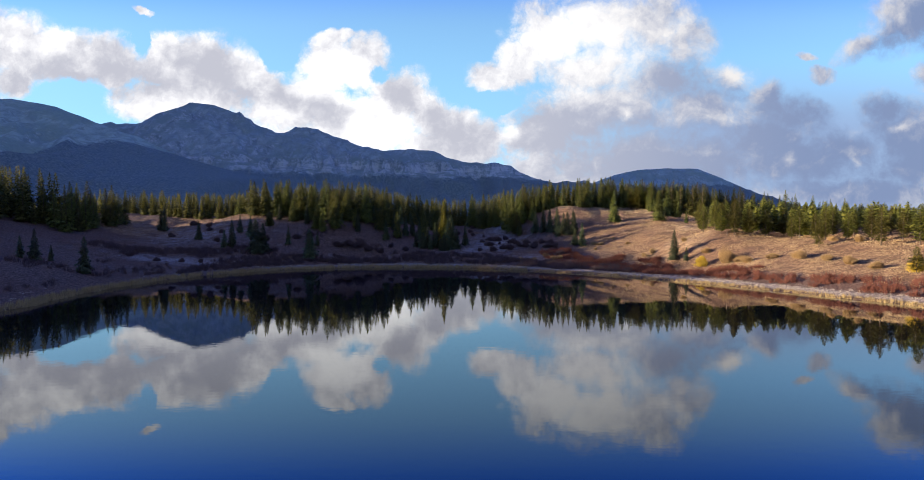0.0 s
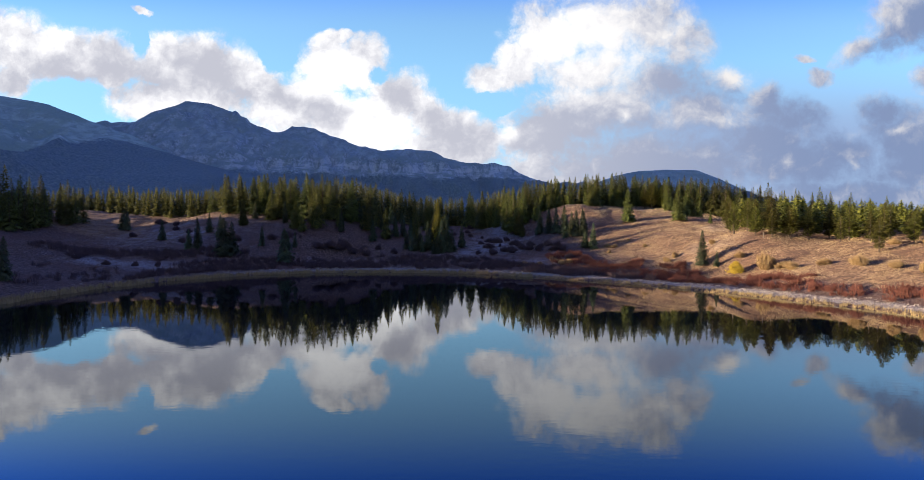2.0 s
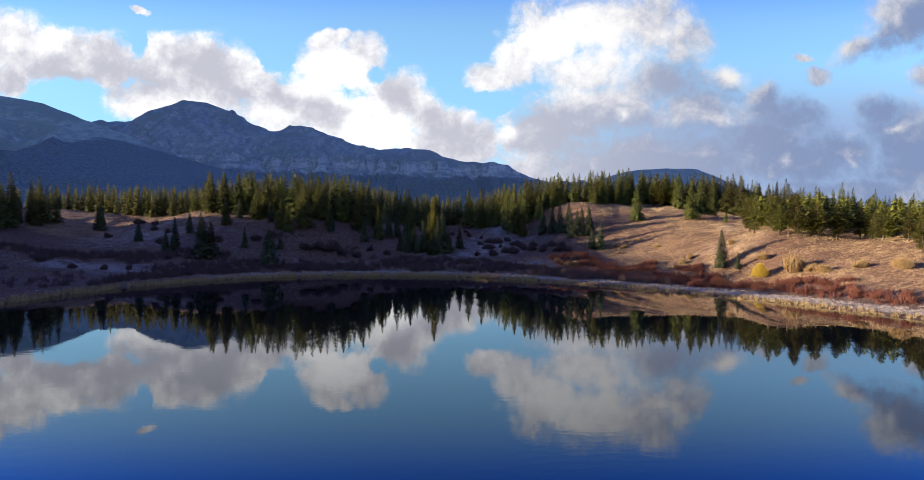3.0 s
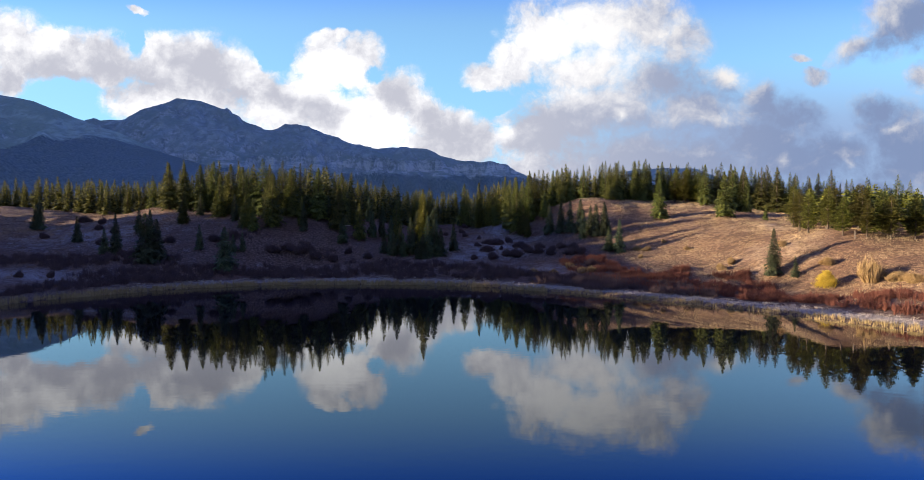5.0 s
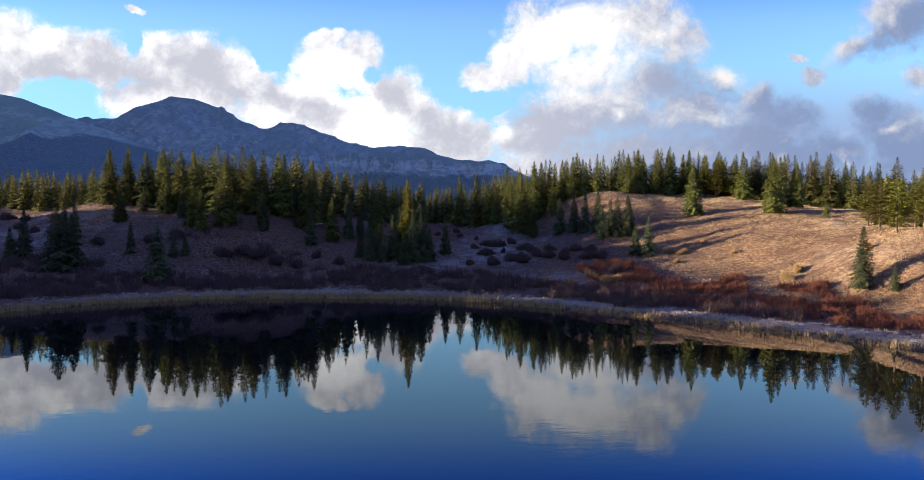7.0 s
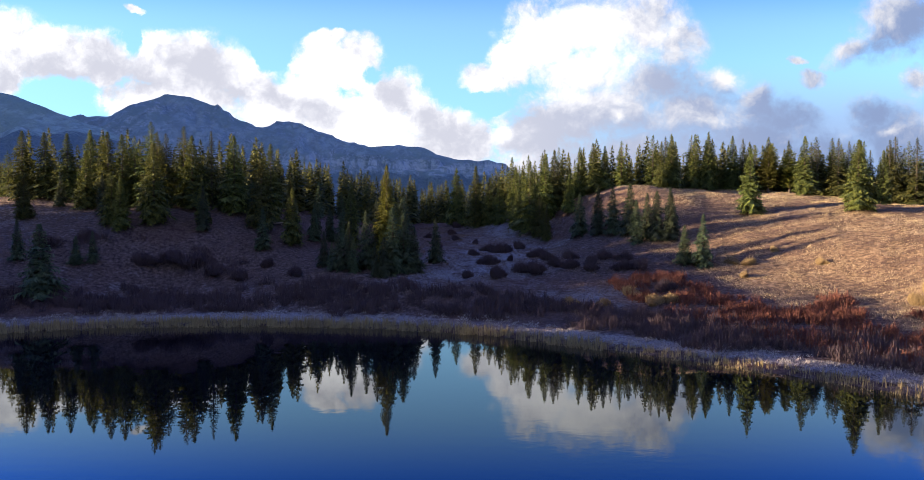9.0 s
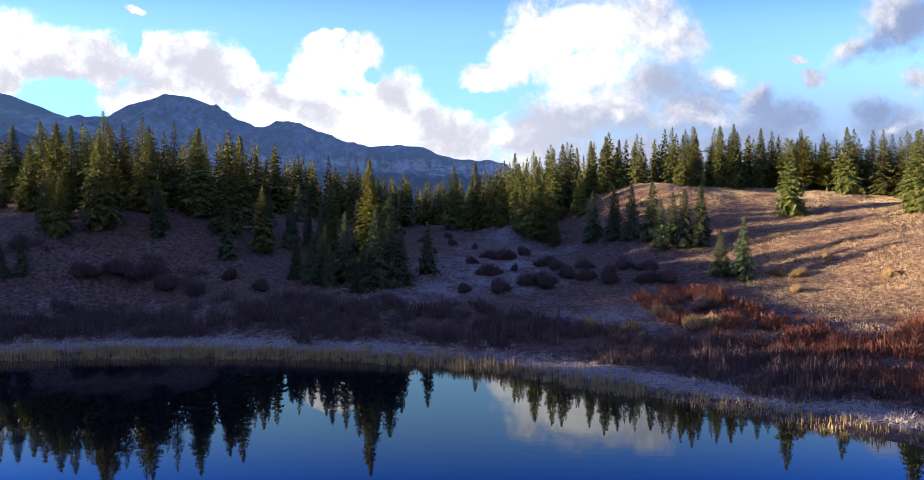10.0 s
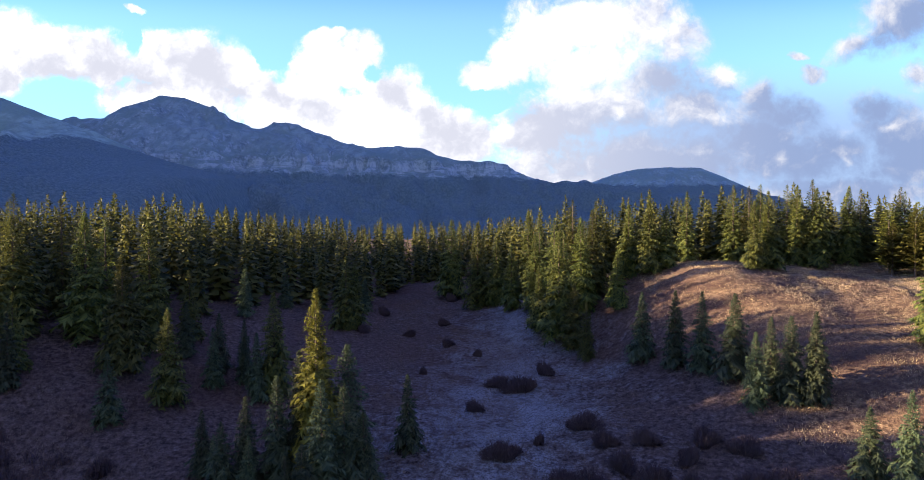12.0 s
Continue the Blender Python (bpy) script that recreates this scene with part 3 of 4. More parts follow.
M_ROCK = hazed_mountain_material("hazed_mountain_rock", 143.0, (148.0, 180.0), (0.88, 0.88, 0.92))
M_WOODED = hazed_mountain_material("hazed_wooded_mountain", 170.0)
M_DOME = hazed_mountain_material("hazed_dome_turf", 120.0, (118.0, 130.0), (1.02, 1.04, 0.97), 64.0)
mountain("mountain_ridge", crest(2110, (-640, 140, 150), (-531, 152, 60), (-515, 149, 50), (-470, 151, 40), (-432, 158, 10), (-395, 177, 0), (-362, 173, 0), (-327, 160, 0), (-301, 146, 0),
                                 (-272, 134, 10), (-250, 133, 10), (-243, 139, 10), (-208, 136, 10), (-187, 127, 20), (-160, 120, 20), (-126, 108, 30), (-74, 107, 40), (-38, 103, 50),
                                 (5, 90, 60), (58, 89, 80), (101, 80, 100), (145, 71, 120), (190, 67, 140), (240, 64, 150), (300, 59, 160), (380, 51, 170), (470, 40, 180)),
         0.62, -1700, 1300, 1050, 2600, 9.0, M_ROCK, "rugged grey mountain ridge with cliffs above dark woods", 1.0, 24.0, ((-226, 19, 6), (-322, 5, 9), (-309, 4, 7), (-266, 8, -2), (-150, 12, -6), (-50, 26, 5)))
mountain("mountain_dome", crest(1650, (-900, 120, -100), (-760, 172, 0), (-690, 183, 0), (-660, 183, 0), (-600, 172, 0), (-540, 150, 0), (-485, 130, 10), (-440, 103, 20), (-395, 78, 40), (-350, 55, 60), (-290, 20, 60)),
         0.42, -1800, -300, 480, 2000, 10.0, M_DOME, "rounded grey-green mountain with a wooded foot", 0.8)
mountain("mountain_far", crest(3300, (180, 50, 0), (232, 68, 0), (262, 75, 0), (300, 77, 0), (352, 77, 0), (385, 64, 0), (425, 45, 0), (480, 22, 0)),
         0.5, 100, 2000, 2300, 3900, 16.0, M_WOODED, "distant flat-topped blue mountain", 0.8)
# never in view: added on the sun's side to hold the ridges in shadow
mountain("mountain_side", [(-3000, 1000, 700), (-2900, 1600, 780), (-2900, 2400, 780), (-3300, 3700, 900)], 0.6, -3700, -1900, 600, 4200, 24.0, M_ROCK, "unseen mountain added beside the valley to shade the ridges", 1.0)


# ---- trees ----
def spruce_mesh(name, seed, h, wide, boughs, mat, bare=0.05, open_=0.0, pine=False, plain=False):
    """The crown of a conifer: boughs wound about the trunk, each a drooping frond with side sprays and hanging twigs."""
    r = random.Random(seed)
    vs, fs = [], []

    def tri(a, b, c):
        n = len(vs)
        vs.extend((a, b, c))
        fs.append((n, n + 1, n + 2))

    swell = [r.uniform(0.78, 1.22) for _ in range(24)]        # sides and levels where the crown is fuller or thinner
    turn0, lean = r.uniform(0, 6.28), r.uniform(-0.15, 0.15)
    for i in range(boughs):
        u = (i + r.uniform(0, 1)) / boughs
        f = bare + (0.985 - bare) * u ** (1.0 if pine else 1.06)
        az_ = turn0 + 2.39996 * i + r.uniform(-0.5, 0.5)
        if r.random() < open_:
            continue
        if pine:
            prof = min(1.0, 1.35 * (1 - f) ** 0.70) * (0.62 + 1.1 * min(0.35, f))
        else:
            prof = ((1 - f) ** 0.93 + 0.05 * math.sin(3.14 * f)) * min(1.0, 0.72 + 2.4 * (f - bare))
        prof *= swell[int(f * 11.9) * 2 + (1 if math.sin(az_ + lean * 20) > 0 else 0)] if f < 0.9 else 1.0
        L = wide * prof * r.uniform(0.62, 1.12) + 0.10
        z0 = f * h
        up = (0.35 if pine else 0.02 + 0.75 * f ** 2.2) + r.uniform(-0.12, 0.12)
        sag = (0.18 if pine else 0.50 - 0.34 * f)
        ca, sa = math.cos(az_), math.sin(az_)

        def at(s, side=0.0, dz=0.0):
            z = z0 + L * (up * s - sag * s * s + 0.20 * sag * s ** 4) + dz
            return (ca * L * s - sa * side, sa * L * s + ca * side, z)

        wd = 0.30 * L + 0.06
        if plain:
            e = 1.5 * wd
            tri(at(0.10, 0, 0.15), at(0.72, e, -0.22 * L), at(1.05, 0, 0.0))
            tri(at(0.10, 0, 0.10), at(1.0, 0, 0.02), at(0.70, -e, -0.22 * L))
            tri(at(0.15, 0.5 * e, 0.0), at(0.55, -0.4 * e, 0.05), at(0.60, 0.2 * e, -0.35 * L - 0.25))
            continue
        tri(at(0.0, 0.05), at(1.04, 0, 0.02), at(0.45, -0.22 * wd, -0.05))
        tri(at(0.0, -0.05), at(0.45, 0.22 * wd, -0.05), at(1.04, 0, 0.02))
        n = 3 if L < 0.55 else 4 if L < 1.2 else 5
        for j in range(n):
            s = 0.18 + 0.72 * (j + r.uniform(0.1, 0.9)) / n
            sg = 1 if j % 2 else -1
            for sg in (sg, -sg):
                e = wd * r.uniform(0.65, 1.35) * (1.2 - 0.65 * s)
                hang = r.uniform(0.02, 0.22) * (0.4 + 0.6 * L) * (-0.5 if pine else 1.0)
                tri(at(s - 0.07, 0, 0.03), at(s + 0.10, 0, -0.03), at(min(1.05, s + r.uniform(0.12, 0.30)), sg * e, -hang))
            if not pine or r.random() < 0.6:                  # twigs that hang under the bough, or stand on a pine's
                g = r.uniform(0.12, 0.34) * (0.45 + 0.35 * L) * (-0.9 if pine else 1.0)
                tri(at(s - 0.09, 0.12 * wd * sg), at(s + 0.09, -0.12 * wd * sg), at(s + 0.05, r.uniform(-0.2, 0.2) * wd, -g))
    for i in range(3):                                        # the leader
        a = i * 2.1
        tri((0.05 * math.cos(a), 0.05 * math.sin(a), 0.93 * h), (0.05 * math.cos(a + 2.1), 0.05 * math.sin(a + 2.1), 0.93 * h), (0, 0, h * 1.012))
    me = bpy.data.meshes.new(name)
    me.from_pydata(vs, [], fs)
    me.materials.append(mat)
    return me


def trunk_mesh(h, r0, seed, limbs=10):
    r = random.Random(seed)
    bm = bmesh.new()
    prev = None
    for i in range(8):
        f = i / 7
        ring = [bm.verts.new((math.cos(a) * r0 * (1 - 0.93 * f) * (1.5 if i == 0 else 1), math.sin(a) * r0 * (1 - 0.93 * f) * (1.5 if i == 0 else 1), -0.35 + f * (h * 0.97 + 0.35)))
                for a in [6.2832 * j / 7 for j in range(7)]]
        if prev:
            for j in range(7):
                bm.faces.new((prev[j], prev[(j + 1) % 7], ring[(j + 1) % 7], ring[j]))
        prev = ring
    bm.faces.new(prev)
    for _ in range(limbs):
        z, a, L = h * r.uniform(0.06, 0.6), r.uniform(0, 6.28), h * r.uniform(0.06, 0.12)
        c, s = math.cos(a), math.sin(a)
        w = r0 * 0.22
        q = [bm.verts.new(p) for p in ((-s * w, c * w, z), (s * w, -c * w, z), (0, 0, z + w * 1.6), (c * L, s * L, z - 0.10 * L))]
        for t in ((0, 1, 3), (1, 2, 3), (2, 0, 3)):
            bm.faces.new([q[i] for i in t])
    me = bpy.data.meshes.new("trunk")
    bm.to_mesh(me)
    bm.free()
    me.materials.append(M_BARK)
    return me


KINDS = {}


def kind(key, name, seed, h, wide, boughs, mat, **more):
    KINDS[key] = (name, spruce_mesh("crown", seed, h, wide, boughs, mat, **more), trunk_mesh(h, 0.014 * h + 0.04, seed), h)


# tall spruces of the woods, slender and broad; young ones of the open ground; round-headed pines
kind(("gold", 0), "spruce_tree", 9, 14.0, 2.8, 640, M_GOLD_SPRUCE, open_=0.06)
for i, wd in enumerate((2.2, 2.5)):
    kind(("edge", i), "spruce_tree", 40 + i, 10.0, wd, 360, M_SPRUCE, open_=0.05)
for i, (wd, op) in enumerate(((2.7, 0.03), (3.1, 0.08), (2.4, 0.10), (3.3, 0.10))):
    kind(("tall", i), "spruce_tree", 10 + i, 14.0, wd, 250, M_SPRUCE, open_=op)
for i, wd in enumerate((1.7, 1.95, 1.5)):
    kind(("young", i), "young_spruce", 20 + i, 7.0, wd, 270, M_BLUE_SPRUCE, open_=0.06)
for i, wd in enumerate((2.7, 2.3, 3.0)):
    kind(("pine", i), "pine_tree", 30 + i, 11.0, wd, 260, M_PINE, bare=0.08, pine=True, open_=0.10)
FIRST = {}


def plant(key, x, y, h, label, group, wide=1.0, turn=0.0):
    name, crown, trunk, h0 = KINDS[key]
    z = float(height(np.array([x]), np.array([y]))[0])
    s = h / h0
    m = pose(x, y, z, 0, 0, turn) @ Matrix.Diagonal((s * wide, s * wide, s, 1))
    if key not in FIRST:
        ob = new(name)
        ob.empty_display_size = 0.5
        for nm, me in (("trunk", trunk), ("crown", crown)):
            part = new(nm, me)
            part.parent = ob
        ob.matrix_basis = m
        FIRST[key] = ob
    else:
        src = FIRST[key]
        keep = src.matrix_basis.copy()
        src.matrix_basis = Matrix()
        ob = copy_thing(src, m)
        src.matrix_basis = keep
    return tagged(ob, label, "tree", group, "")

# ---- single trees of the open ground ----
def row(key, label, group, *spots):
    for i, (x, y, h) in enumerate(spots):
        plant((key[0], (key[1] + i) % {"tall": 4, "young": 3, "pine": 3, "edge": 2}[key[0]]), x, y, h, label, group, random.uniform(0.88, 1.12), random.uniform(0, 360))


random.seed(5)
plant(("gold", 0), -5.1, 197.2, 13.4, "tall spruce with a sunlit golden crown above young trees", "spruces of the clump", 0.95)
row(("young", 0), "slender young blue-green spruce beside a tall one", "spruces of the clump", (-13.2, 196.9, 4.6), (-11.0, 194.4, 4.9), (-9.7, 195.6, 6.1), (-7.6, 195.8, 7.6), (-4.9, 191.4, 4.9), (-4.0, 193.2, 8.4),
    (-2.7, 194.4, 7.7), (-1.4, 194.6, 5.8), (-5.9, 191.0, 4.3), (-6.4, 197.6, 8.8), (-3.0, 198.2, 9.2), (-8.9, 193.6, 4.4), (-12.0, 195.8, 3.4))
row(("young", 1), "lone blue-green spruce on frosted meadow", "", (1.2, 200.4, 6.0))
row(("young", 0), "young spruce of a pair at the meadow's edge", "pair of young spruces", (34.5, 192.1, 6.7), (32.7, 193.6, 4.9))
row(("young", 1), "young spruce at the foot of the grassy knoll", "spruces below the knoll", (24.0, 217.4, 7.1), (26.1, 213.4, 7.5), (27.8, 211.0, 7.5), (29.6, 208.0, 7.6), (29.1, 202.8, 6.2), (31.1, 204.4, 6.5),
    (32.0, 202.8, 7.0), (33.6, 202.0, 7.5), (34.2, 203.2, 6.4))
row(("edge", 1), "sunlit spruce on the slope of the grassy knoll", "", (47.2, 207.7, 9.8))
row(("pine", 1), "bushy yellow-green pine on the sunny knoll", "pines of the knoll", (58.6, 231.6, 8.6), (59.6, 228.2, 8.2), (57.8, 229.6, 6.4), (61.2, 230.2, 8.8), (63.0, 227.4, 7.8))
row(("young", 2), "young spruce on the shaded slope below the woods", "spruces of the west slope", (-31.2, 203.6, 6.4), (-22.6, 202.4, 5.9), (-17.6, 213.4, 5.6), (-15.7, 215.0, 5.0), (-41.5, 194.1, 4.0), (-43.0, 193.0, 3.6),
    (-47.7, 208.7, 6.0), (-58.2, 216.4, 5.0), (-26.0, 217.7, 6.0), (-21.5, 215.5, 5.4), (-17.2, 210.6, 5.4), (-15.0, 212.6, 4.4), (-20.6, 231.4, 6.4), (-18.0, 240.6, 5.4), (-8.4, 249.4, 5.0), (-32.3, 214.2, 3.8), (-30.1, 214.7, 5.4), (-28.1, 216.0, 5.6), (-12.9, 209.4, 6.2))
row(("edge", 0), "dark spruce at the edge of the woods", "spruces of the wood edge", (-19.5, 206.4, 8.2), (-24.8, 209.5, 10.5), (-37.7, 202.9, 11.4), (-38.9, 205.0, 9.8), (-43.7, 205.8, 6.4), (-32.1, 205.7, 6.6),
    (-11.8, 211.0, 9.7), (-9.0, 235.5, 9.4), (-8.0, 236.4, 8.4), (-22.8, 219.6, 7.4))
row(("young", 1), "dark spruce on the meadow above the shore", "spruces of the west meadow", (-77.8, 199.8, 5.6), (-64.1, 188.4, 7.8), (-66.2, 188.2, 5.0), (-54.0, 183.4, 8.0), (-49.1, 191.4, 5.1), 
    (-67.0, 204.4, 5.4), (-62.2, 199.1, 6.0), (-93.7, 213.2, 7.8), (-95.2, 214.2, 6.0))
row(("young", 0), "small spruce among bushes by the lake", "spruces of the west shore", (-87.0, 137.2, 6.6), (-74.3, 132.5, 7.3), (-85.6, 140.4, 3.4), (-90.5, 138.0, 4.6))
row(("young", 2), "sunlit spruce on the bank below the bluff", "spruces of the bluff", (51.2, 161.9, 7.4), (53.1, 158.9, 3.2))
row(("pine", 0), "bushy sunlit pine on the edge of the bluff", "pines of the bluff edge", (73.8, 138.9, 6.0), (80.6, 129.2, 7.6), (72.8, 107.6, 4.4), (65.2, 183.6, 8.0), (63.8, 169.4, 7.4), (66.7, 164.6, 7.6), (70.3, 165.0, 6.8),
    (75.0, 164.3, 7.0), (77.0, 160.6, 6.3), (79.4, 138.2, 5.6), (75.0, 153.0, 5.4), (68.4, 168.4, 7.6), (72.5, 160.5, 6.6), (61.9, 172.0, 7.4), (63.2, 164.0, 6.2), (65.6, 161.6, 6.0), (63.8, 178.6, 7.8), (69.0, 161.0, 6.8))
row(("edge", 0), "spruce on the flank of the knoll", "spruces of the knoll flank", (17.3, 228.8, 13.0), (18.6, 226.0, 7.6), (20.6, 232.5, 12.0), (22.6, 235.2, 11.5), (15.7, 239.0, 10.5), (15.4, 232.5, 8.2), (13.0, 244.0, 9.4), (11.3, 250.0, 10.0), (8.5, 252.0, 13.2), (4.5, 264.0, 13.2),
    (15.9, 249.0, 12.6), (24.4, 229.4, 7.0), (19.4, 222.8, 6.4))
row(("edge", 1), "spruce on the sunny crest of the knoll", "spruces of the crest", (29.6, 234.2, 9.4), (31.8, 234.1, 8.2), (27.6, 236.5, 9.6), (40.9, 229.5, 8.4), (43.2, 230.8, 9.6), (49.1, 235.4, 10.4), (51.4, 234.9, 10.2), (56.9, 237.2, 10.4),
    (64.0, 208.5, 9.4), (66.5, 207.0, 8.0), (58.8, 200.4, 9.8), (62.7, 221.8, 10.0), (65.4, 195.4, 3.0))

for x, y, h, w in ((-68.1, 222.8, 11.4, 1.25), (-64.2, 222.4, 11.2, 1.1), (-60.2, 222.0, 11.2, 1.2), (-58.0, 225.0, 12.1, 1.05), (-51.5, 217.9, 12.1, 1.2), (-43.4, 202.7, 7.3, 1.1), (-41.3, 200.8, 7.2, 1.0),
                   (-52.9, 214.1, 9.2, 1.25), (-35.6, 211.3, 11.1, 1.15), (-29.8, 212.8, 12.0, 1.1), (-24.8, 214.9, 12.4, 1.0), (-59.5, 209.3, 6.9, 1.0), (-47.6, 214.6, 11.6, 1.15)):
    plant(("edge", int(h * 10) % 2), x, y, h, "broad spruce standing at the front of the woods", "spruces of the wood front", w, 40 * h)
for x, y, h, w in ((-55.6, 182.2, 9.2, 1.25), (-41.3, 182.9, 8.2, 1.2)):
    plant(("young", 1), x, y, h, "broad dark spruce on the meadow above the shore", "spruces of the west meadow", w, 30 * h)


# ---- woods ----
def inside(poly, x, y):
    hit = False
    for (ax, ay), (bx, by) in zip(poly, poly[1:] + poly[:1]):
        if (ay > y) != (by > y) and x < (bx - ax) * (y - ay) / (by - ay) + ax:
            hit = not hit
    return hit


def scatter(poly, gap, seed, taken):
    r = random.Random(seed)
    xs, ys = [p[0] for p in poly], [p[1] for p in poly]
    area = (max(xs) - min(xs)) * (max(ys) - min(ys))
    found, cells = [], {}
    for a, b in taken:
        cells.setdefault((int(a // gap), int(b // gap)), []).append((a, b))
    for _ in range(int(area * 3 / gap)):
        x, y = r.uniform(min(xs), max(xs)), r.uniform(min(ys), max(ys))
        i, j = int(x // gap), int(y // gap)
        near = [q for di in (-1, 0, 1) for dj in (-1, 0, 1) for q in cells.get((i + di, j + dj), ())]
        if inside(poly, x, y) and all((x - a) ** 2 + (y - b) ** 2 > gap * gap for a, b in near):
            taken.append((x, y))
            cells.setdefault((i, j), []).append((x, y))
            found.append((x, y, r.random()))
    return found


taken = [(o.matrix_basis.translation.x, o.matrix_basis.translation.y) for o in bpy.data.objects if o.parent is None and o.get("category") == "tree"]
WOODS = [
    # outline, gap, shortest, tallest, kind, last metre of single trees, label, group
    ([(-72, 226), (-58, 222), (-46, 209), (-39, 207), (-34, 213), (-27, 222), (-22, 234), (-15, 243), (-10, 250), (-7, 266), (-72, 266)], 3.9, 9.0, 13.2, "tall", 221, "dark spruce with a sunlit top in dense woods", "west woods"),
    ([(-7, 262), (-2, 284), (5, 292), (11, 280), (13, 252), (15, 232), (21, 230), (25, 244), (28, 300), (-12, 300)], 3.7, 8.5, 12.8, "tall", 252, "spruce of the woods behind the meadow", "woods behind the meadow"),
    ([(26, 244), (33, 240), (44, 237), (58, 239), (66, 231), (72, 222), (80, 212), (98, 203), (130, 198), (135, 262), (28, 262)], 2.9, 8.5, 11.4, "tall", 241, "spruce on the hilltop edge against the sky", "hilltop woods"),
    ([(64, 178), (66, 169), (76, 166), (77, 155), (78, 141), (83, 130), (88, 117), (94, 104), (140, 108), (140, 198), (98, 202), (84, 196), (72, 190)], 4.0, 5.4, 8.2, "pine", 176, "dense yellow-green pine of the bluff", "bluff woods"),
    ([(-76, 229), (-100, 243), (-125, 256), (-160, 260), (-160, 300), (-72, 300), (-72, 240)], 3.6, 7.5, 10.0, "tall", 234, "spruce of the far west woods", "far west woods"),
    ([(-109, 187), (-107, 217), (-120, 219), (-124, 217), (-124, 184)], 3.4, 7.5, 12.0, "tall", 230, "dark spruce of a shaded grove", "shaded grove"),
    # five unseen western groves, added with heights set for the shadow they throw east
    ([(-225, 70), (-132, 85), (-126, 138), (-225, 138)], 4.6, 3.0, 4.6, "tall", 0, "", ""),
    ([(-160, 140), (-124, 140), (-122, 162), (-160, 162)], 4.2, 8.6, 10.8, "tall", 0, "", ""),
    ([(-150, 162), (-122, 162), (-121, 177), (-125, 184), (-125, 192), (-150, 192)], 3.8, 10.8, 13.0, "tall", 0, "", ""),
    ([(-152, 193), (-125, 193), (-125, 213), (-152, 213)], 3.8, 13.0, 15.5, "tall", 0, "", ""),
    ([(-225, 190), (-154, 190), (-156, 215), (-165, 255), (-225, 255)], 4.6, 3.0, 4.5, "tall", 0, "", ""),
    ([(-72, 266), (-10, 262), (0, 292), (28, 300), (60, 262), (100, 262), (100, 300), (20, 330), (-72, 330)], 4.2, 9.0, 12.4, "tall", 0, "", ""),
    ([(-160, 300), (-12, 300), (28, 300), (135, 262), (230, 220), (240, 380), (-220, 380), (-220, 260)], 8.5, 6.5, 9.5, "tall", 0, "", ""),
    ([(140, 60), (230, 60), (230, 220), (140, 200)], 7.0, 6.0, 8.5, "tall", 0, "", ""),
]
FAR = []
for n, (poly, gap, lo, hi, key, last, label, group) in enumerate(WOODS):
    for x, y, u in scatter(poly, gap, 100 + n, taken):
        h = (lo + (hi - lo) * u) * (1 - 0.38 * float(smooth(x, 72, 125)))
        single = y < last if key == "tall" else x - 0.62 * (165 - y) < 75
        if single:
            plant((key, int(u * 997) % (4 if key == "tall" else 3)), x, y, h, label, group, (1.0 if key == "tall" else 0.85) + 0.33 * ((u * 31) % 1), 360 * ((u * 57) % 1))
        else:
            FAR.append((x, y, h, key))


def far_woods(rows, seed):
    """All the trees that nobody could count and the unseen shade groves, one mesh for each kind."""
    for key, mat, pine in (("tall", M_SPRUCE, False), ("pine", M_PINE, True)):
        mine = [q for q in rows if q[3] == key]
        shapes = []
        for i in range(3):
            me = spruce_mesh("far", seed + i, 10.0, 1.75 if not pine else 2.4, 74, mat, bare=0.06, pine=pine, plain=True)
            me.calc_loop_triangles()
            v, f = np.empty(len(me.vertices) * 3, np.float32), np.empty(len(me.loop_triangles) * 3, np.int32)
            me.vertices.foreach_get("co", v)
            me.loop_triangles.foreach_get("vertices", f)
            shapes.append((v.reshape(-1, 3), f.reshape(-1, 3)))
            bpy.data.meshes.remove(me)
        vs, fs, ns = [], [], 0
        r = np.random.RandomState(seed)
        zs = height(np.array([q[0] for q in mine]), np.array([q[1] for q in mine]))
        for (x, y, h, _), z in zip(mine, zs):
            v, f = shapes[r.randint(3)]
            a, s, w = r.uniform(0, 6.28), h / 10, r.uniform(1.0, 1.4)
            c, sn = np.cos(a) * s * w, np.sin(a) * s * w
            vs.append(np.stack([v[:, 0] * c - v[:, 1] * sn + x, v[:, 0] * sn + v[:, 1] * c + y, v[:, 2] * s + z - 0.2], -1))
            fs.append(f + ns)
            ns += len(v)
        ob = mesh_ob("conifer_woods", np.concatenate(vs), np.concatenate(fs), mat)
        tagged(ob, "dense conifer woods beyond the meadow and bluff", "woods", "", "stuff")


far_woods(FAR, 300)


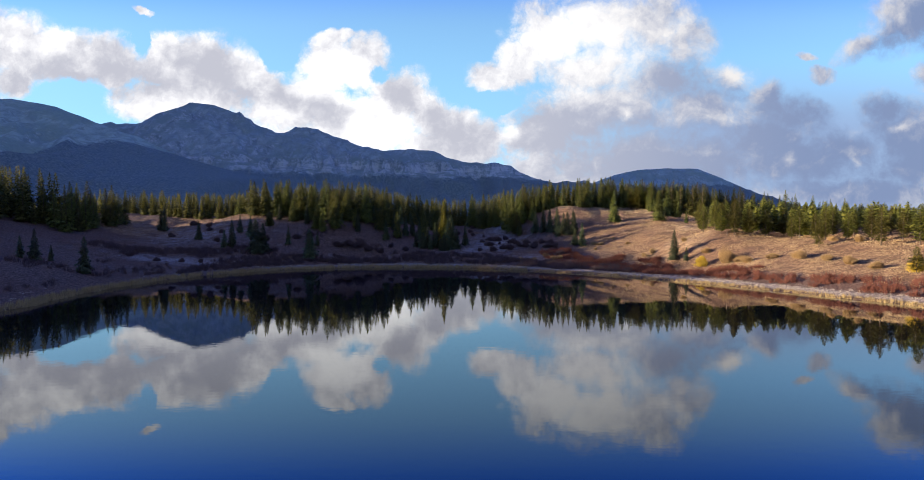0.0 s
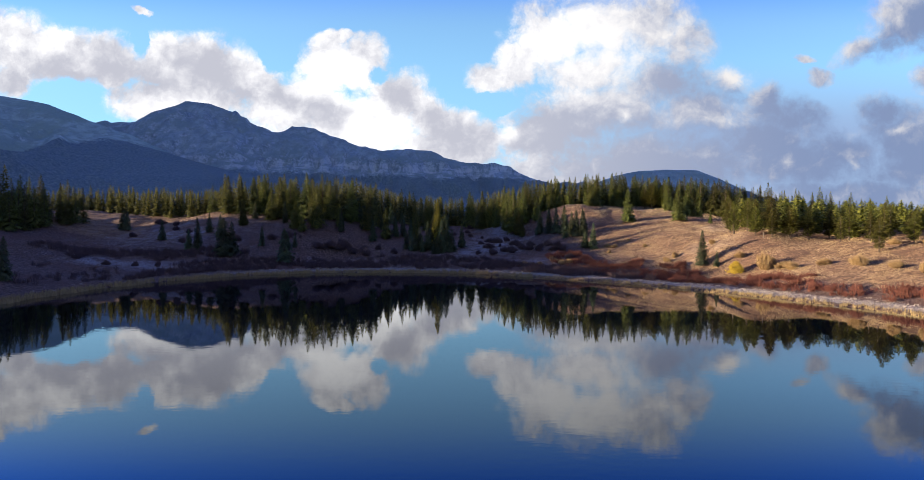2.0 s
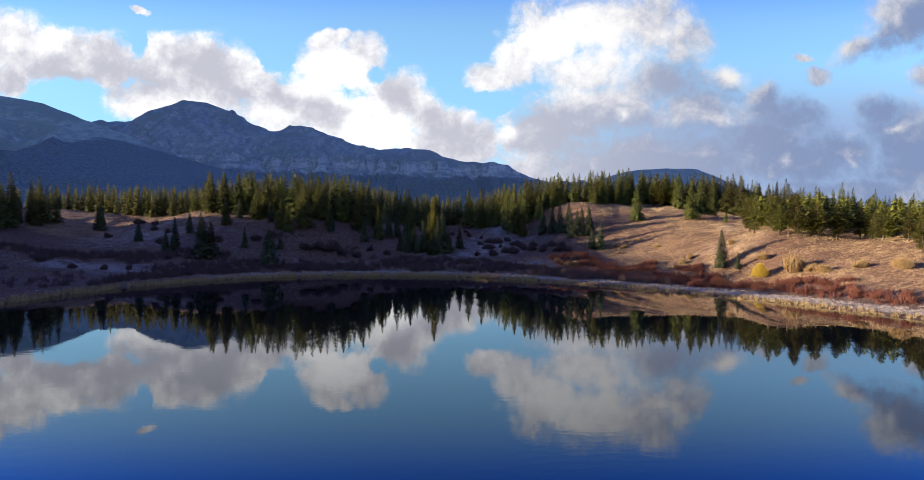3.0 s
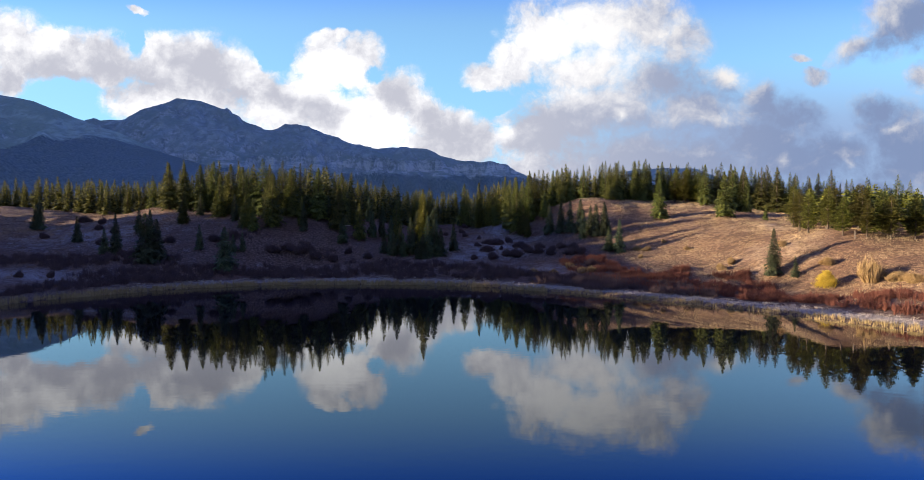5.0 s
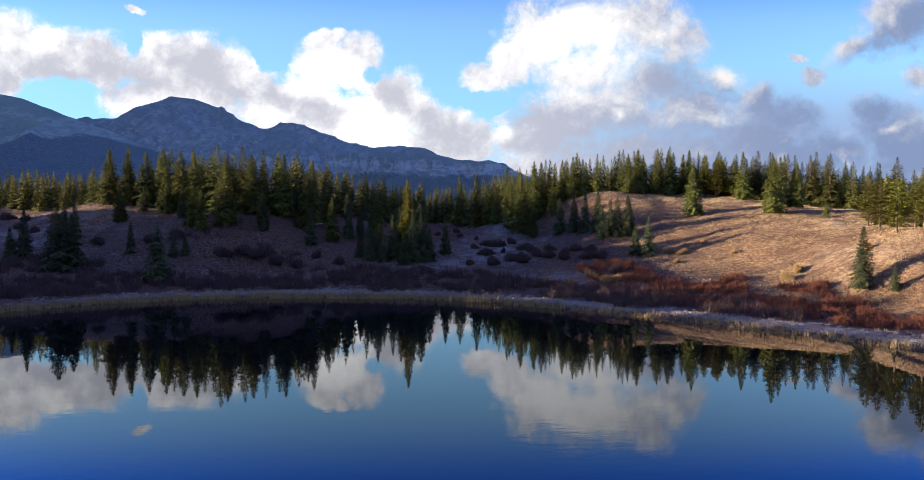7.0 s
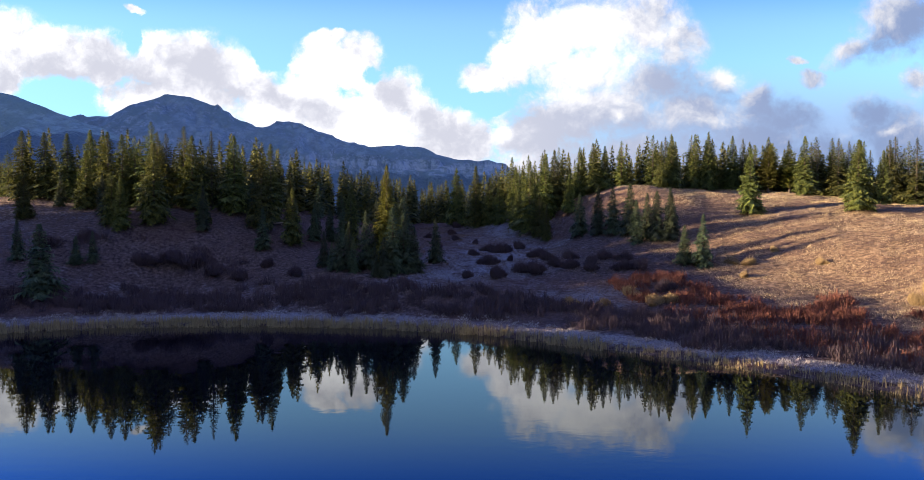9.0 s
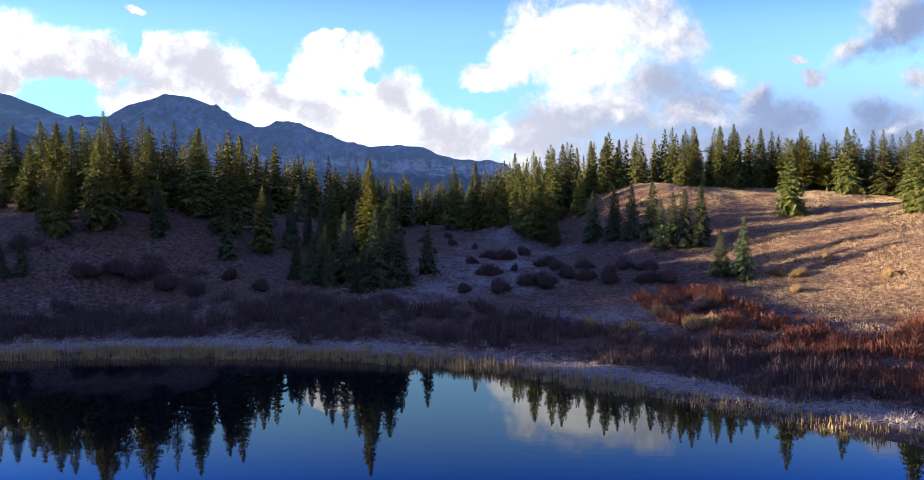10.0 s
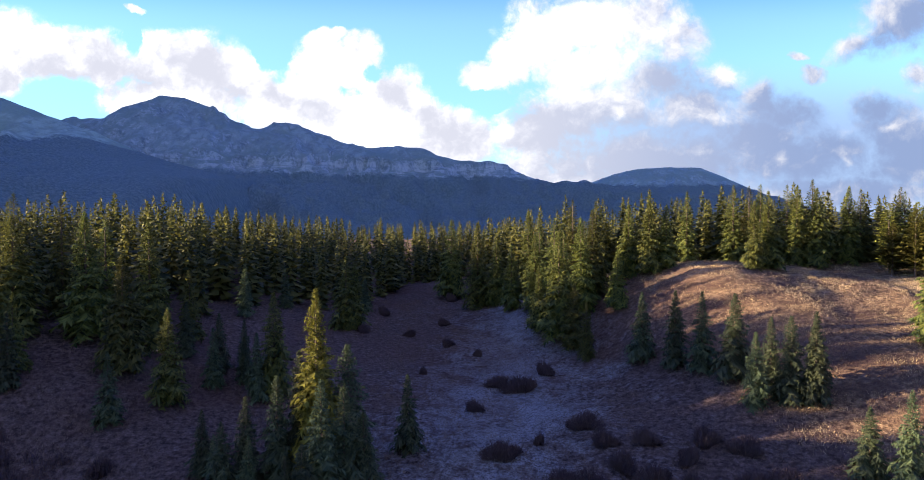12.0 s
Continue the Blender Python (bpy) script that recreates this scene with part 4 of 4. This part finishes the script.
# ---- bushes ----
def twigs(r, n, wide, high, lean=0.75, leaf=0.0):
    """A dome of thin bare stems, each a narrow blade that forks."""
    vs, fs = [], []
    p1, p2, p3 = r.uniform(0, 6.283), r.uniform(0, 6.283), r.uniform(0, 6.283)
    for _ in range(n):
        a = r.uniform(0, 6.283)
        e = math.sqrt(r.random()) * (0.86 + 0.22 * math.sin(2 * a + p1) + 0.16 * math.sin(3 * a + p2))
        x0, y0 = math.cos(a) * e * wide * 0.34, math.sin(a) * e * wide * 0.34
        L = high * r.uniform(0.35, 1.25) * max(0.25, 1 - 0.6 * e * e) * (0.9 + 0.2 * math.sin(a + p3))
        x1, y1 = x0 + math.cos(a) * e * wide * 0.22 * lean, y0 + math.sin(a) * e * wide * 0.22 * lean
        w, b = r.uniform(0.010, 0.022) * (1 + high * 0.3), r.uniform(0, 6.283)
        dx, dy = math.cos(b) * w, math.sin(b) * w
        k = len(vs)
        mx, my, mz = (x0 + x1) / 2 + r.uniform(-0.06, 0.06), (y0 + y1) / 2 + r.uniform(-0.06, 0.06), L * 0.55
        vs += [(x0 - dx, y0 - dy, -0.08), (x0 + dx, y0 + dy, -0.08), (mx + dx, my + dy, mz), (mx - dx, my - dy, mz), (x1, y1, L)]
        fs += [(k, k + 1, k + 2, k + 3), (k + 3, k + 2, k + 4)]
        for _f in range(2 if not leaf else 4):
            k = len(vs)
            s = r.uniform(0.3, 0.8)
            px, py, pz = x0 + (x1 - x0) * s, y0 + (y1 - y0) * s, L * s
            ox, oy = r.uniform(-0.16, 0.16) * wide * 0.5, r.uniform(-0.16, 0.16) * wide * 0.5
            g = w * 0.8 + leaf
            vs += [(px - dy, py + dx, pz), (px + dy, py - dx, pz + g), (px + ox, py + oy, pz + r.uniform(0.12, 0.3) * high)]
            fs.append((k, k + 1, k + 2))
    return vs, fs


BUSH = {}
for key, mat, leaf in (("bare", M_WILLOW, 0.02), ("red", M_RED_WILLOW, 0.02), ("tan", M_TAN_WILLOW, 0.02)):
    for i in range(3):
        v, f = twigs(random.Random(50 + i), 520, 3.0, 1.15, 0.8 + 0.15 * i, leaf)
        me = bpy.data.meshes.new("willow_bush")
        me.from_pydata(v, [], f)
        me.materials.append(mat)
        BUSH[key, i] = me


def leafy(r, n, wide, high):
    """A round bush: small leaves in clumps over a dome, stems below."""
    vs, fs = twigs(r, 120, wide, high * 0.9, 0.9)
    clumps = []
    while len(clumps) < 42:
        a, e, u = r.uniform(0, 6.283), r.uniform(0.35, 1.0), r.uniform(0.05, 1.0)
        R = 0.5 * wide * math.sqrt(max(0.05, 1 - (u * 0.95) ** 2.2)) * e
        clumps.append((math.cos(a) * R * 0.86, math.sin(a) * R * 0.86, high * (0.12 + 0.78 * u)))
    for i in range(n):
        cx, cy, cz = clumps[i % 42]
        x, y, z = r.gauss(cx, 0.16), r.gauss(cy, 0.16), max(0.05, r.gauss(cz, 0.13))
        s, k = r.uniform(0.05, 0.10), len(vs)
        vs += [(x + r.uniform(-s, s), y + r.uniform(-s, s), z + r.uniform(-s, s)) for _ in range(3)]
        fs.append((k, k + 1, k + 2))
    return vs, fs


for i in range(3):
    v, f = leafy(random.Random(80 + i), 5200, 3.0, 1.15 * 1.6)
    me = bpy.data.meshes.new("willow_bush")
    me.from_pydata([(a, b, c / 1.6) for a, b, c in v], [], f)
    me.materials.append(M_YELLOW_WILLOW)
    BUSH["yellow", i] = me


def bush(key, x, y, wide, high, label, group):
    ob = new("willow_bush", BUSH[key, random.randrange(3)])
    z = float(height(np.array([x]), np.array([y]))[0])
    ob.matrix_basis = pose(x, y, z - 0.05, 0, 0, random.uniform(0, 360)) @ Matrix.Diagonal((wide / 3.0, wide / 3.0 * random.uniform(0.75, 1.0), high / 1.15, 1))
    return tagged(ob, label, "bush", group, "")


random.seed(9)
for x, y, w in ((11.4, 216.0, 4.6), (14.6, 221.3, 3.0), (9.2, 216.7, 2.6), (8.4, 199.3, 3.3), (9.1, 192.4, 3.2), (15.5, 203.8, 3.1), (11.4, 201.2, 1.3), (19.4, 199.9, 2.2), (14.2, 194.4, 4.0), (12.4, 195.1, 2.8), (24.0, 199.7, 2.8),
                (26.1, 197.9, 2.6), (26.8, 193.2, 3.4), (24.8, 193.7, 3.0), (27.0, 183.2, 2.8), (5.3, 192.6, 1.8), (6.6, 209.2, 1.8), (4.1, 231.6, 1.8), (-5.5, 248.7, 2.6), (4.5, 261.2, 2.8), (7.6, 228.0, 1.2),
                (16.3, 200.0, 2.4), (-6.7, 235.0, 1.9), (21.7, 197.2, 2.3), (16.8, 196.7, 2.8), (18.6, 194.7, 2.6), (20.8, 193.1, 2.6), (3.4, 242.7, 2.0), (-1.0, 237.5, 1.6), (1.5, 220.5, 1.0)):
    bush("bare", x, y, w, 0.75 + 0.24 * w, "dark leafless willow bush on frosted meadow", "meadow willows")
for x, y, w in ((-23.2, 193.8, 3.0), (-33.1, 197.3, 4.4), (-29.9, 197.4, 4.6), (-36.0, 196.1, 4.0), (-27.0, 195.7, 3.6), (-48.0, 196.0, 3.2), (-44.6, 199.0, 2.6), (-20.6, 197.1, 2.4), (-16.0, 192.9, 2.6), (-57.0, 196.4, 2.8),
                (-71.0, 196.0, 2.4), (-80.0, 214.0, 3.0), (-86.0, 218.0, 3.4), (-78.0, 209.0, 2.2), (-73.0, 205.5, 1.8), (-88.5, 206.0, 2.6), (-84.0, 171.0, 2.4), (-70.0, 168.5, 1.6), (-66.0, 170.4, 1.8), (-76.0, 168.0, 1.8)):
    bush("bare", x, y, w, 0.8 + 0.25 * w, "dark leafless willow bush on the shaded slope", "slope willows")
for x, y, w in ((23.0, 182.5, 2.8), (24.5, 178.9, 3.0), (26.2, 179.6, 2.6), (16.0, 180.5, 2.0), (19.4, 179.4, 1.8), (38.0, 192.0, 2.0), (39.5, 190.4, 2.2), (37.2, 186.6, 1.6), (46.0, 186.0, 1.6), (43.5, 192.5, 1.4)):
    bush("tan", x, y, w, 0.45 + 0.24 * w, "tan willow bush tipped with frost", "tan willows")
for x, y, w, h in ((54.6, 153.2, 3.6, 2.3), (73.5, 108.4, 3.6, 2.6)):
    bush("yellow", x, y, w, h, "bright yellow willow bush in autumn leaf", "yellow willows")
for x, y, w, h in ((59.4, 150.2, 4.8, 3.2), (61.5, 144.6, 3.4, 1.5), (64.6, 139.4, 3.0, 1.3), (66.8, 133.0, 3.6, 1.7), (69.0, 127.0, 2.8, 1.2), (70.0, 121.0, 3.4, 1.5), (71.0, 115.0, 2.8, 1.3), (61.0, 147.2, 3.0, 1.4), (49.0, 172.5, 2.4, 1.3),
                   (46.4, 170.6, 2.2, 1.2), (72.4, 102.0, 3.2, 1.6), (57.5, 158.0, 2.6, 1.3), (56.0, 169.0, 2.2, 1.2), (80.5, 136.0, 2.6, 1.3), (78.2, 141.5, 2.4, 1.1)):
    bush("tan", x, y, w, h, "straw-coloured willow bush below the bluff", "bluff willows")


def thicket(name, mat, spots, label, n, high, leaf=0.015):
    """A tangle of willows that nobody could count, as one mesh."""
    r = random.Random(len(spots))
    vs, fs = [], []
    sx, sy = np.array([p[0] for p in spots]), np.array([p[1] for p in spots])
    for (x, y), z in zip(spots, height(sx, sy)):
        v, f = twigs(r, n, r.uniform(1.3, 2.4), high * r.uniform(0.6, 1.15), 0.9, leaf)
        k = len(vs)
        vs += [(a + x, b + y, c + float(z) - 0.04) for a, b, c in v]
        fs += [tuple(i + k for i in q) for q in f]
    return tagged(mesh_ob(name, vs, fs, mat), label, "bushes", "", "stuff")


def strew(n, seed, x0, x1, y0, y1, keep):
    r = np.random.RandomState(seed)
    x, y = r.uniform(x0, x1, n), r.uniform(y0, y1, n)
    ok = keep(x, y, shore_at(x, y), r.uniform(0, 1, n))
    return list(zip(x[ok].tolist(), y[ok].tolist()))


dark = strew(6200, 31, -64, 44, 150, 205, lambda x, y, d, u: (d > 5.0 + 1.5 * ripple(x, y, 15, 6)) & (d < 13.5 + 2.0 * ripple(x, y, 11, 12)) & (x < 38) & (u < smooth(ripple(x, y, 12, 8), -1.3, -0.1)))
thicket("willow_thicket", M_WILLOW, dark, "dark leafless willow thicket along the shore", 34, 1.35)
thicket("willow_thicket", M_WILLOW, strew(1100, 32, -112, -60, 100, 200, lambda x, y, d, u: (d > 6) & (d < 26) & (u < smooth(ripple(x, y, 16, 9), -0.1, 0.5))), "dark leafless willows on the west shore", 30, 1.3)
thicket("willow_thicket", M_WILLOW, strew(900, 35, -98, -50, 172, 194, lambda x, y, d, u: (d > 11) & (np.abs(y - 181 - 0.12 * (x + 70)) < 4.5 + 2 * ripple(x, y, 12, 3))), "dark leafless willows on the west meadow", 30, 1.3)
thicket("willow_thicket", M_WILLOW, strew(260, 36, -48, -18, 189, 200, lambda x, y, d, u: u < smooth(ripple(x, y, 14, 5), -0.2, 0.5)), "dark leafless willows on the shaded slope", 30, 1.2)
red = strew(3600, 33, 22, 62, 132, 190, lambda x, y, d, u: (d > 6.5) & (d < 21 + 0.22 * (y - 160) + 3 * ripple(x, y, 14, 4)) & (x > 27 - 0.4 * (y - 170)) & (u < smooth(ripple(x, y, 9, 10) + 0.4, -0.3, 0.6)))
thicket("red_willow_thicket", M_RED_WILLOW, red, "rust-red leafless willows below the bluff", 34, 1.15, 0.03)
thicket("red_willow_thicket", M_RED_WILLOW, strew(1900, 34, 50, 84, 88, 150, lambda x, y, d, u: (d > 4.5) & (d < 11) & (u < smooth(ripple(x, y, 9, 10), -0.7, 0.4))), "rust-brown willows at the foot of the bluff", 28, 1.35)


# ---- grass ----
def blades(name, mat, spots, label, n, high, spread, w=0.02, lean=0.35):
    r = np.random.RandomState(len(spots))
    p = np.repeat(np.array(spots), n, 0)
    m = len(p)
    x, y = p[:, 0] + r.normal(0, spread, m), p[:, 1] + r.normal(0, spread, m)
    z = height(x, y)
    L, a, b = high * r.uniform(0.55, 1.15, m), r.uniform(0, 6.283, m), r.uniform(0, 6.283, m)
    ww = w * r.uniform(0.6, 1.4, m)
    v = np.empty((m, 3, 3))
    v[:, 0] = np.stack([x - np.cos(a) * ww, y - np.sin(a) * ww, z - 0.04], -1)
    v[:, 1] = np.stack([x + np.cos(a) * ww, y + np.sin(a) * ww, z - 0.04], -1)
    s = lean * L * r.uniform(0.2, 1, m)
    v[:, 2] = np.stack([x + np.cos(b) * s, y + np.sin(b) * s, z + L], -1)
    ob = mesh_ob(name, v.reshape(-1, 3), np.arange(m * 3).reshape(-1, 3), mat)
    return tagged(ob, label, "grass", "", "stuff")


blades("reeds", M_REED, strew(90000, 41, -70, 80, 84, 182, lambda x, y, d, u: (d > -1.1 - 0.7 * ripple(x, y, 14, 5)) & (d < 1.1) & (x < 16) & (u < 0.95)), "dry yellow reeds standing in the shallow water", 11, 0.85, 0.14, 0.026, 0.16)
blades("reeds", M_REED, strew(90000, 45, -70, 80, 84, 182, lambda x, y, d, u: (d > -1.1 - 0.7 * ripple(x, y, 14, 5)) & (d < 1.1) & (x >= 16) & (u < 0.7)), "short sunlit yellow reeds along the water below the bluff", 9, 0.50, 0.14, 0.026, 0.16)
blades("frosty_grass", M_FROST_GRASS, strew(40000, 42, -80, 85, 84, 190, lambda x, y, d, u: (d > 1.0) & (d < 5.2 + 1.6 * ripple(x, y, 20, 6)) & (u < 0.85 - 0.8 * smooth(-x, 44, 56))), "matted grass white with frost behind the reeds", 14, 0.19, 0.16, 0.028, 1.5)
blades("dry_grass", M_DRY_GRASS, strew(46000, 43, 28, 92, 96, 246, lambda x, y, d, u: (d > 9) & (x - 0.30 * (205 - y) > 28) & (u < smooth(ripple(x, y, 8, 7), -0.9, 0.6))), "tan dry grass on the sunny knoll and bluff", 7, 0.20, 0.22, 0.016, 1.0)
blades("meadow_grass", M_MEADOW_GRASS, strew(60000, 44, -100, 60, 160, 262, lambda x, y, d, u: (d > 5) & (u < smooth(ripple(x, y, 7, 7), -0.9, 0.6))), "short brown frosted meadow grass", 5, 0.24, 0.16, 0.024, 0.8)


# ---- dead wood and a post ----
def grey_wood(name, dark, light):
    m, k, b = material(name, 0.9, 0.15)
    co = k.n("ShaderNodeTexCoord")
    mp = k.n("ShaderNodeMapping")
    k.t.links.new(co.outputs["Object"], mp.inputs[0])
    mp.inputs[3].default_value = (14.0, 14.0, 1.2)
    n = k.noise(mp.outputs[0], 2.0, 5.0, 0.6, 0.3)
    k.t.links.new(k.mix(n.outputs[0], dark, light), b.inputs["Base Color"])
    bump(k, b, n.outputs[0], 0.7, 0.02)
    return m


def pole_mesh(name, length, r0, r1, seed, mat, stubs=0):
    """A weathered pole along z: an uneven tapered shaft with a broken top and stubs of limbs."""
    r = random.Random(seed)
    bm = bmesh.new()
    prev, n = None, 9
    for i in range(9):
        f = i / 8
        ox, oy = r.uniform(-0.15, 0.15) * r0, r.uniform(-0.15, 0.15) * r0
        ring = []
        for j in range(n):
            a = 6.2832 * j / n
            q = (r0 + (r1 - r0) * f) * r.uniform(0.9, 1.1)
            ring.append(bm.verts.new((math.cos(a) * q + ox, math.sin(a) * q + oy, f * length + (r.uniform(-0.5, 0.5) * r0 if i == 8 else 0.0))))
        if prev:
            for j in range(n):
                bm.faces.new((prev[j], prev[(j + 1) % n], ring[(j + 1) % n], ring[j]))
        else:
            bm.faces.new(ring[::-1])
        prev = ring
    bm.faces.new(prev)
    for _ in range(stubs):
        z, a, L = length * r.uniform(0.3, 0.92), r.uniform(0, 6.28), r0 * r.uniform(2.5, 6)
        c, s_, w = math.cos(a), math.sin(a), r0 * 0.25
        q = [bm.verts.new(p) for p in ((-s_ * w, c * w, z), (s_ * w, -c * w, z), (0, 0, z + 2 * w), (c * L, s_ * L, z + 0.3 * L))]
        for t in ((0, 1, 3), (1, 2, 3), (2, 0, 3)):
            bm.faces.new([q[i] for i in t])
    me = bpy.data.meshes.new(name)
    bm.to_mesh(me)
    bm.free()
    me.materials.append(mat)
    return me


M_OLD_WOOD = grey_wood("weathered_wood", (0.10, 0.075, 0.055), (0.30, 0.245, 0.19))
M_DEAD_WOOD = grey_wood("bleached_wood", (0.34, 0.25, 0.19), (0.62, 0.50, 0.41))


def lie(x, y):
    return float(height(np.array([x]), np.array([y]))[0])


post = new("wooden_post", pole_mesh("wooden_post", 1.45, 0.09, 0.08, 3, M_OLD_WOOD))
post.matrix_basis = pose(64.0, 162.0, lie(64.0, 162.0) - 0.25, 2, -3, 20)
tagged(post, "weathered wooden post standing on the bluff's grassy edge", "post", "", "")
log = new("fallen_log", pole_mesh("fallen_log", 1.9, 0.13, 0.09, 5, M_DEAD_WOOD, 3))
log.matrix_basis = pose(-24.6, 214.2, lie(-24.3, 214.4) + 0.08, 0, 86, 25)
tagged(log, "pale bleached log lying at the edge of the woods", "log", "", "")
snag = new("dead_tree", pole_mesh("dead_tree", 7.2, 0.17, 0.05, 7, M_DEAD_WOOD, 14))
snag.matrix_basis = pose(-8.9, 292.0, lie(-8.9, 292.0) - 0.3, 1, 2, 0)
tagged(snag, "bleached dead tree trunk standing among spruces", "dead tree", "", "")
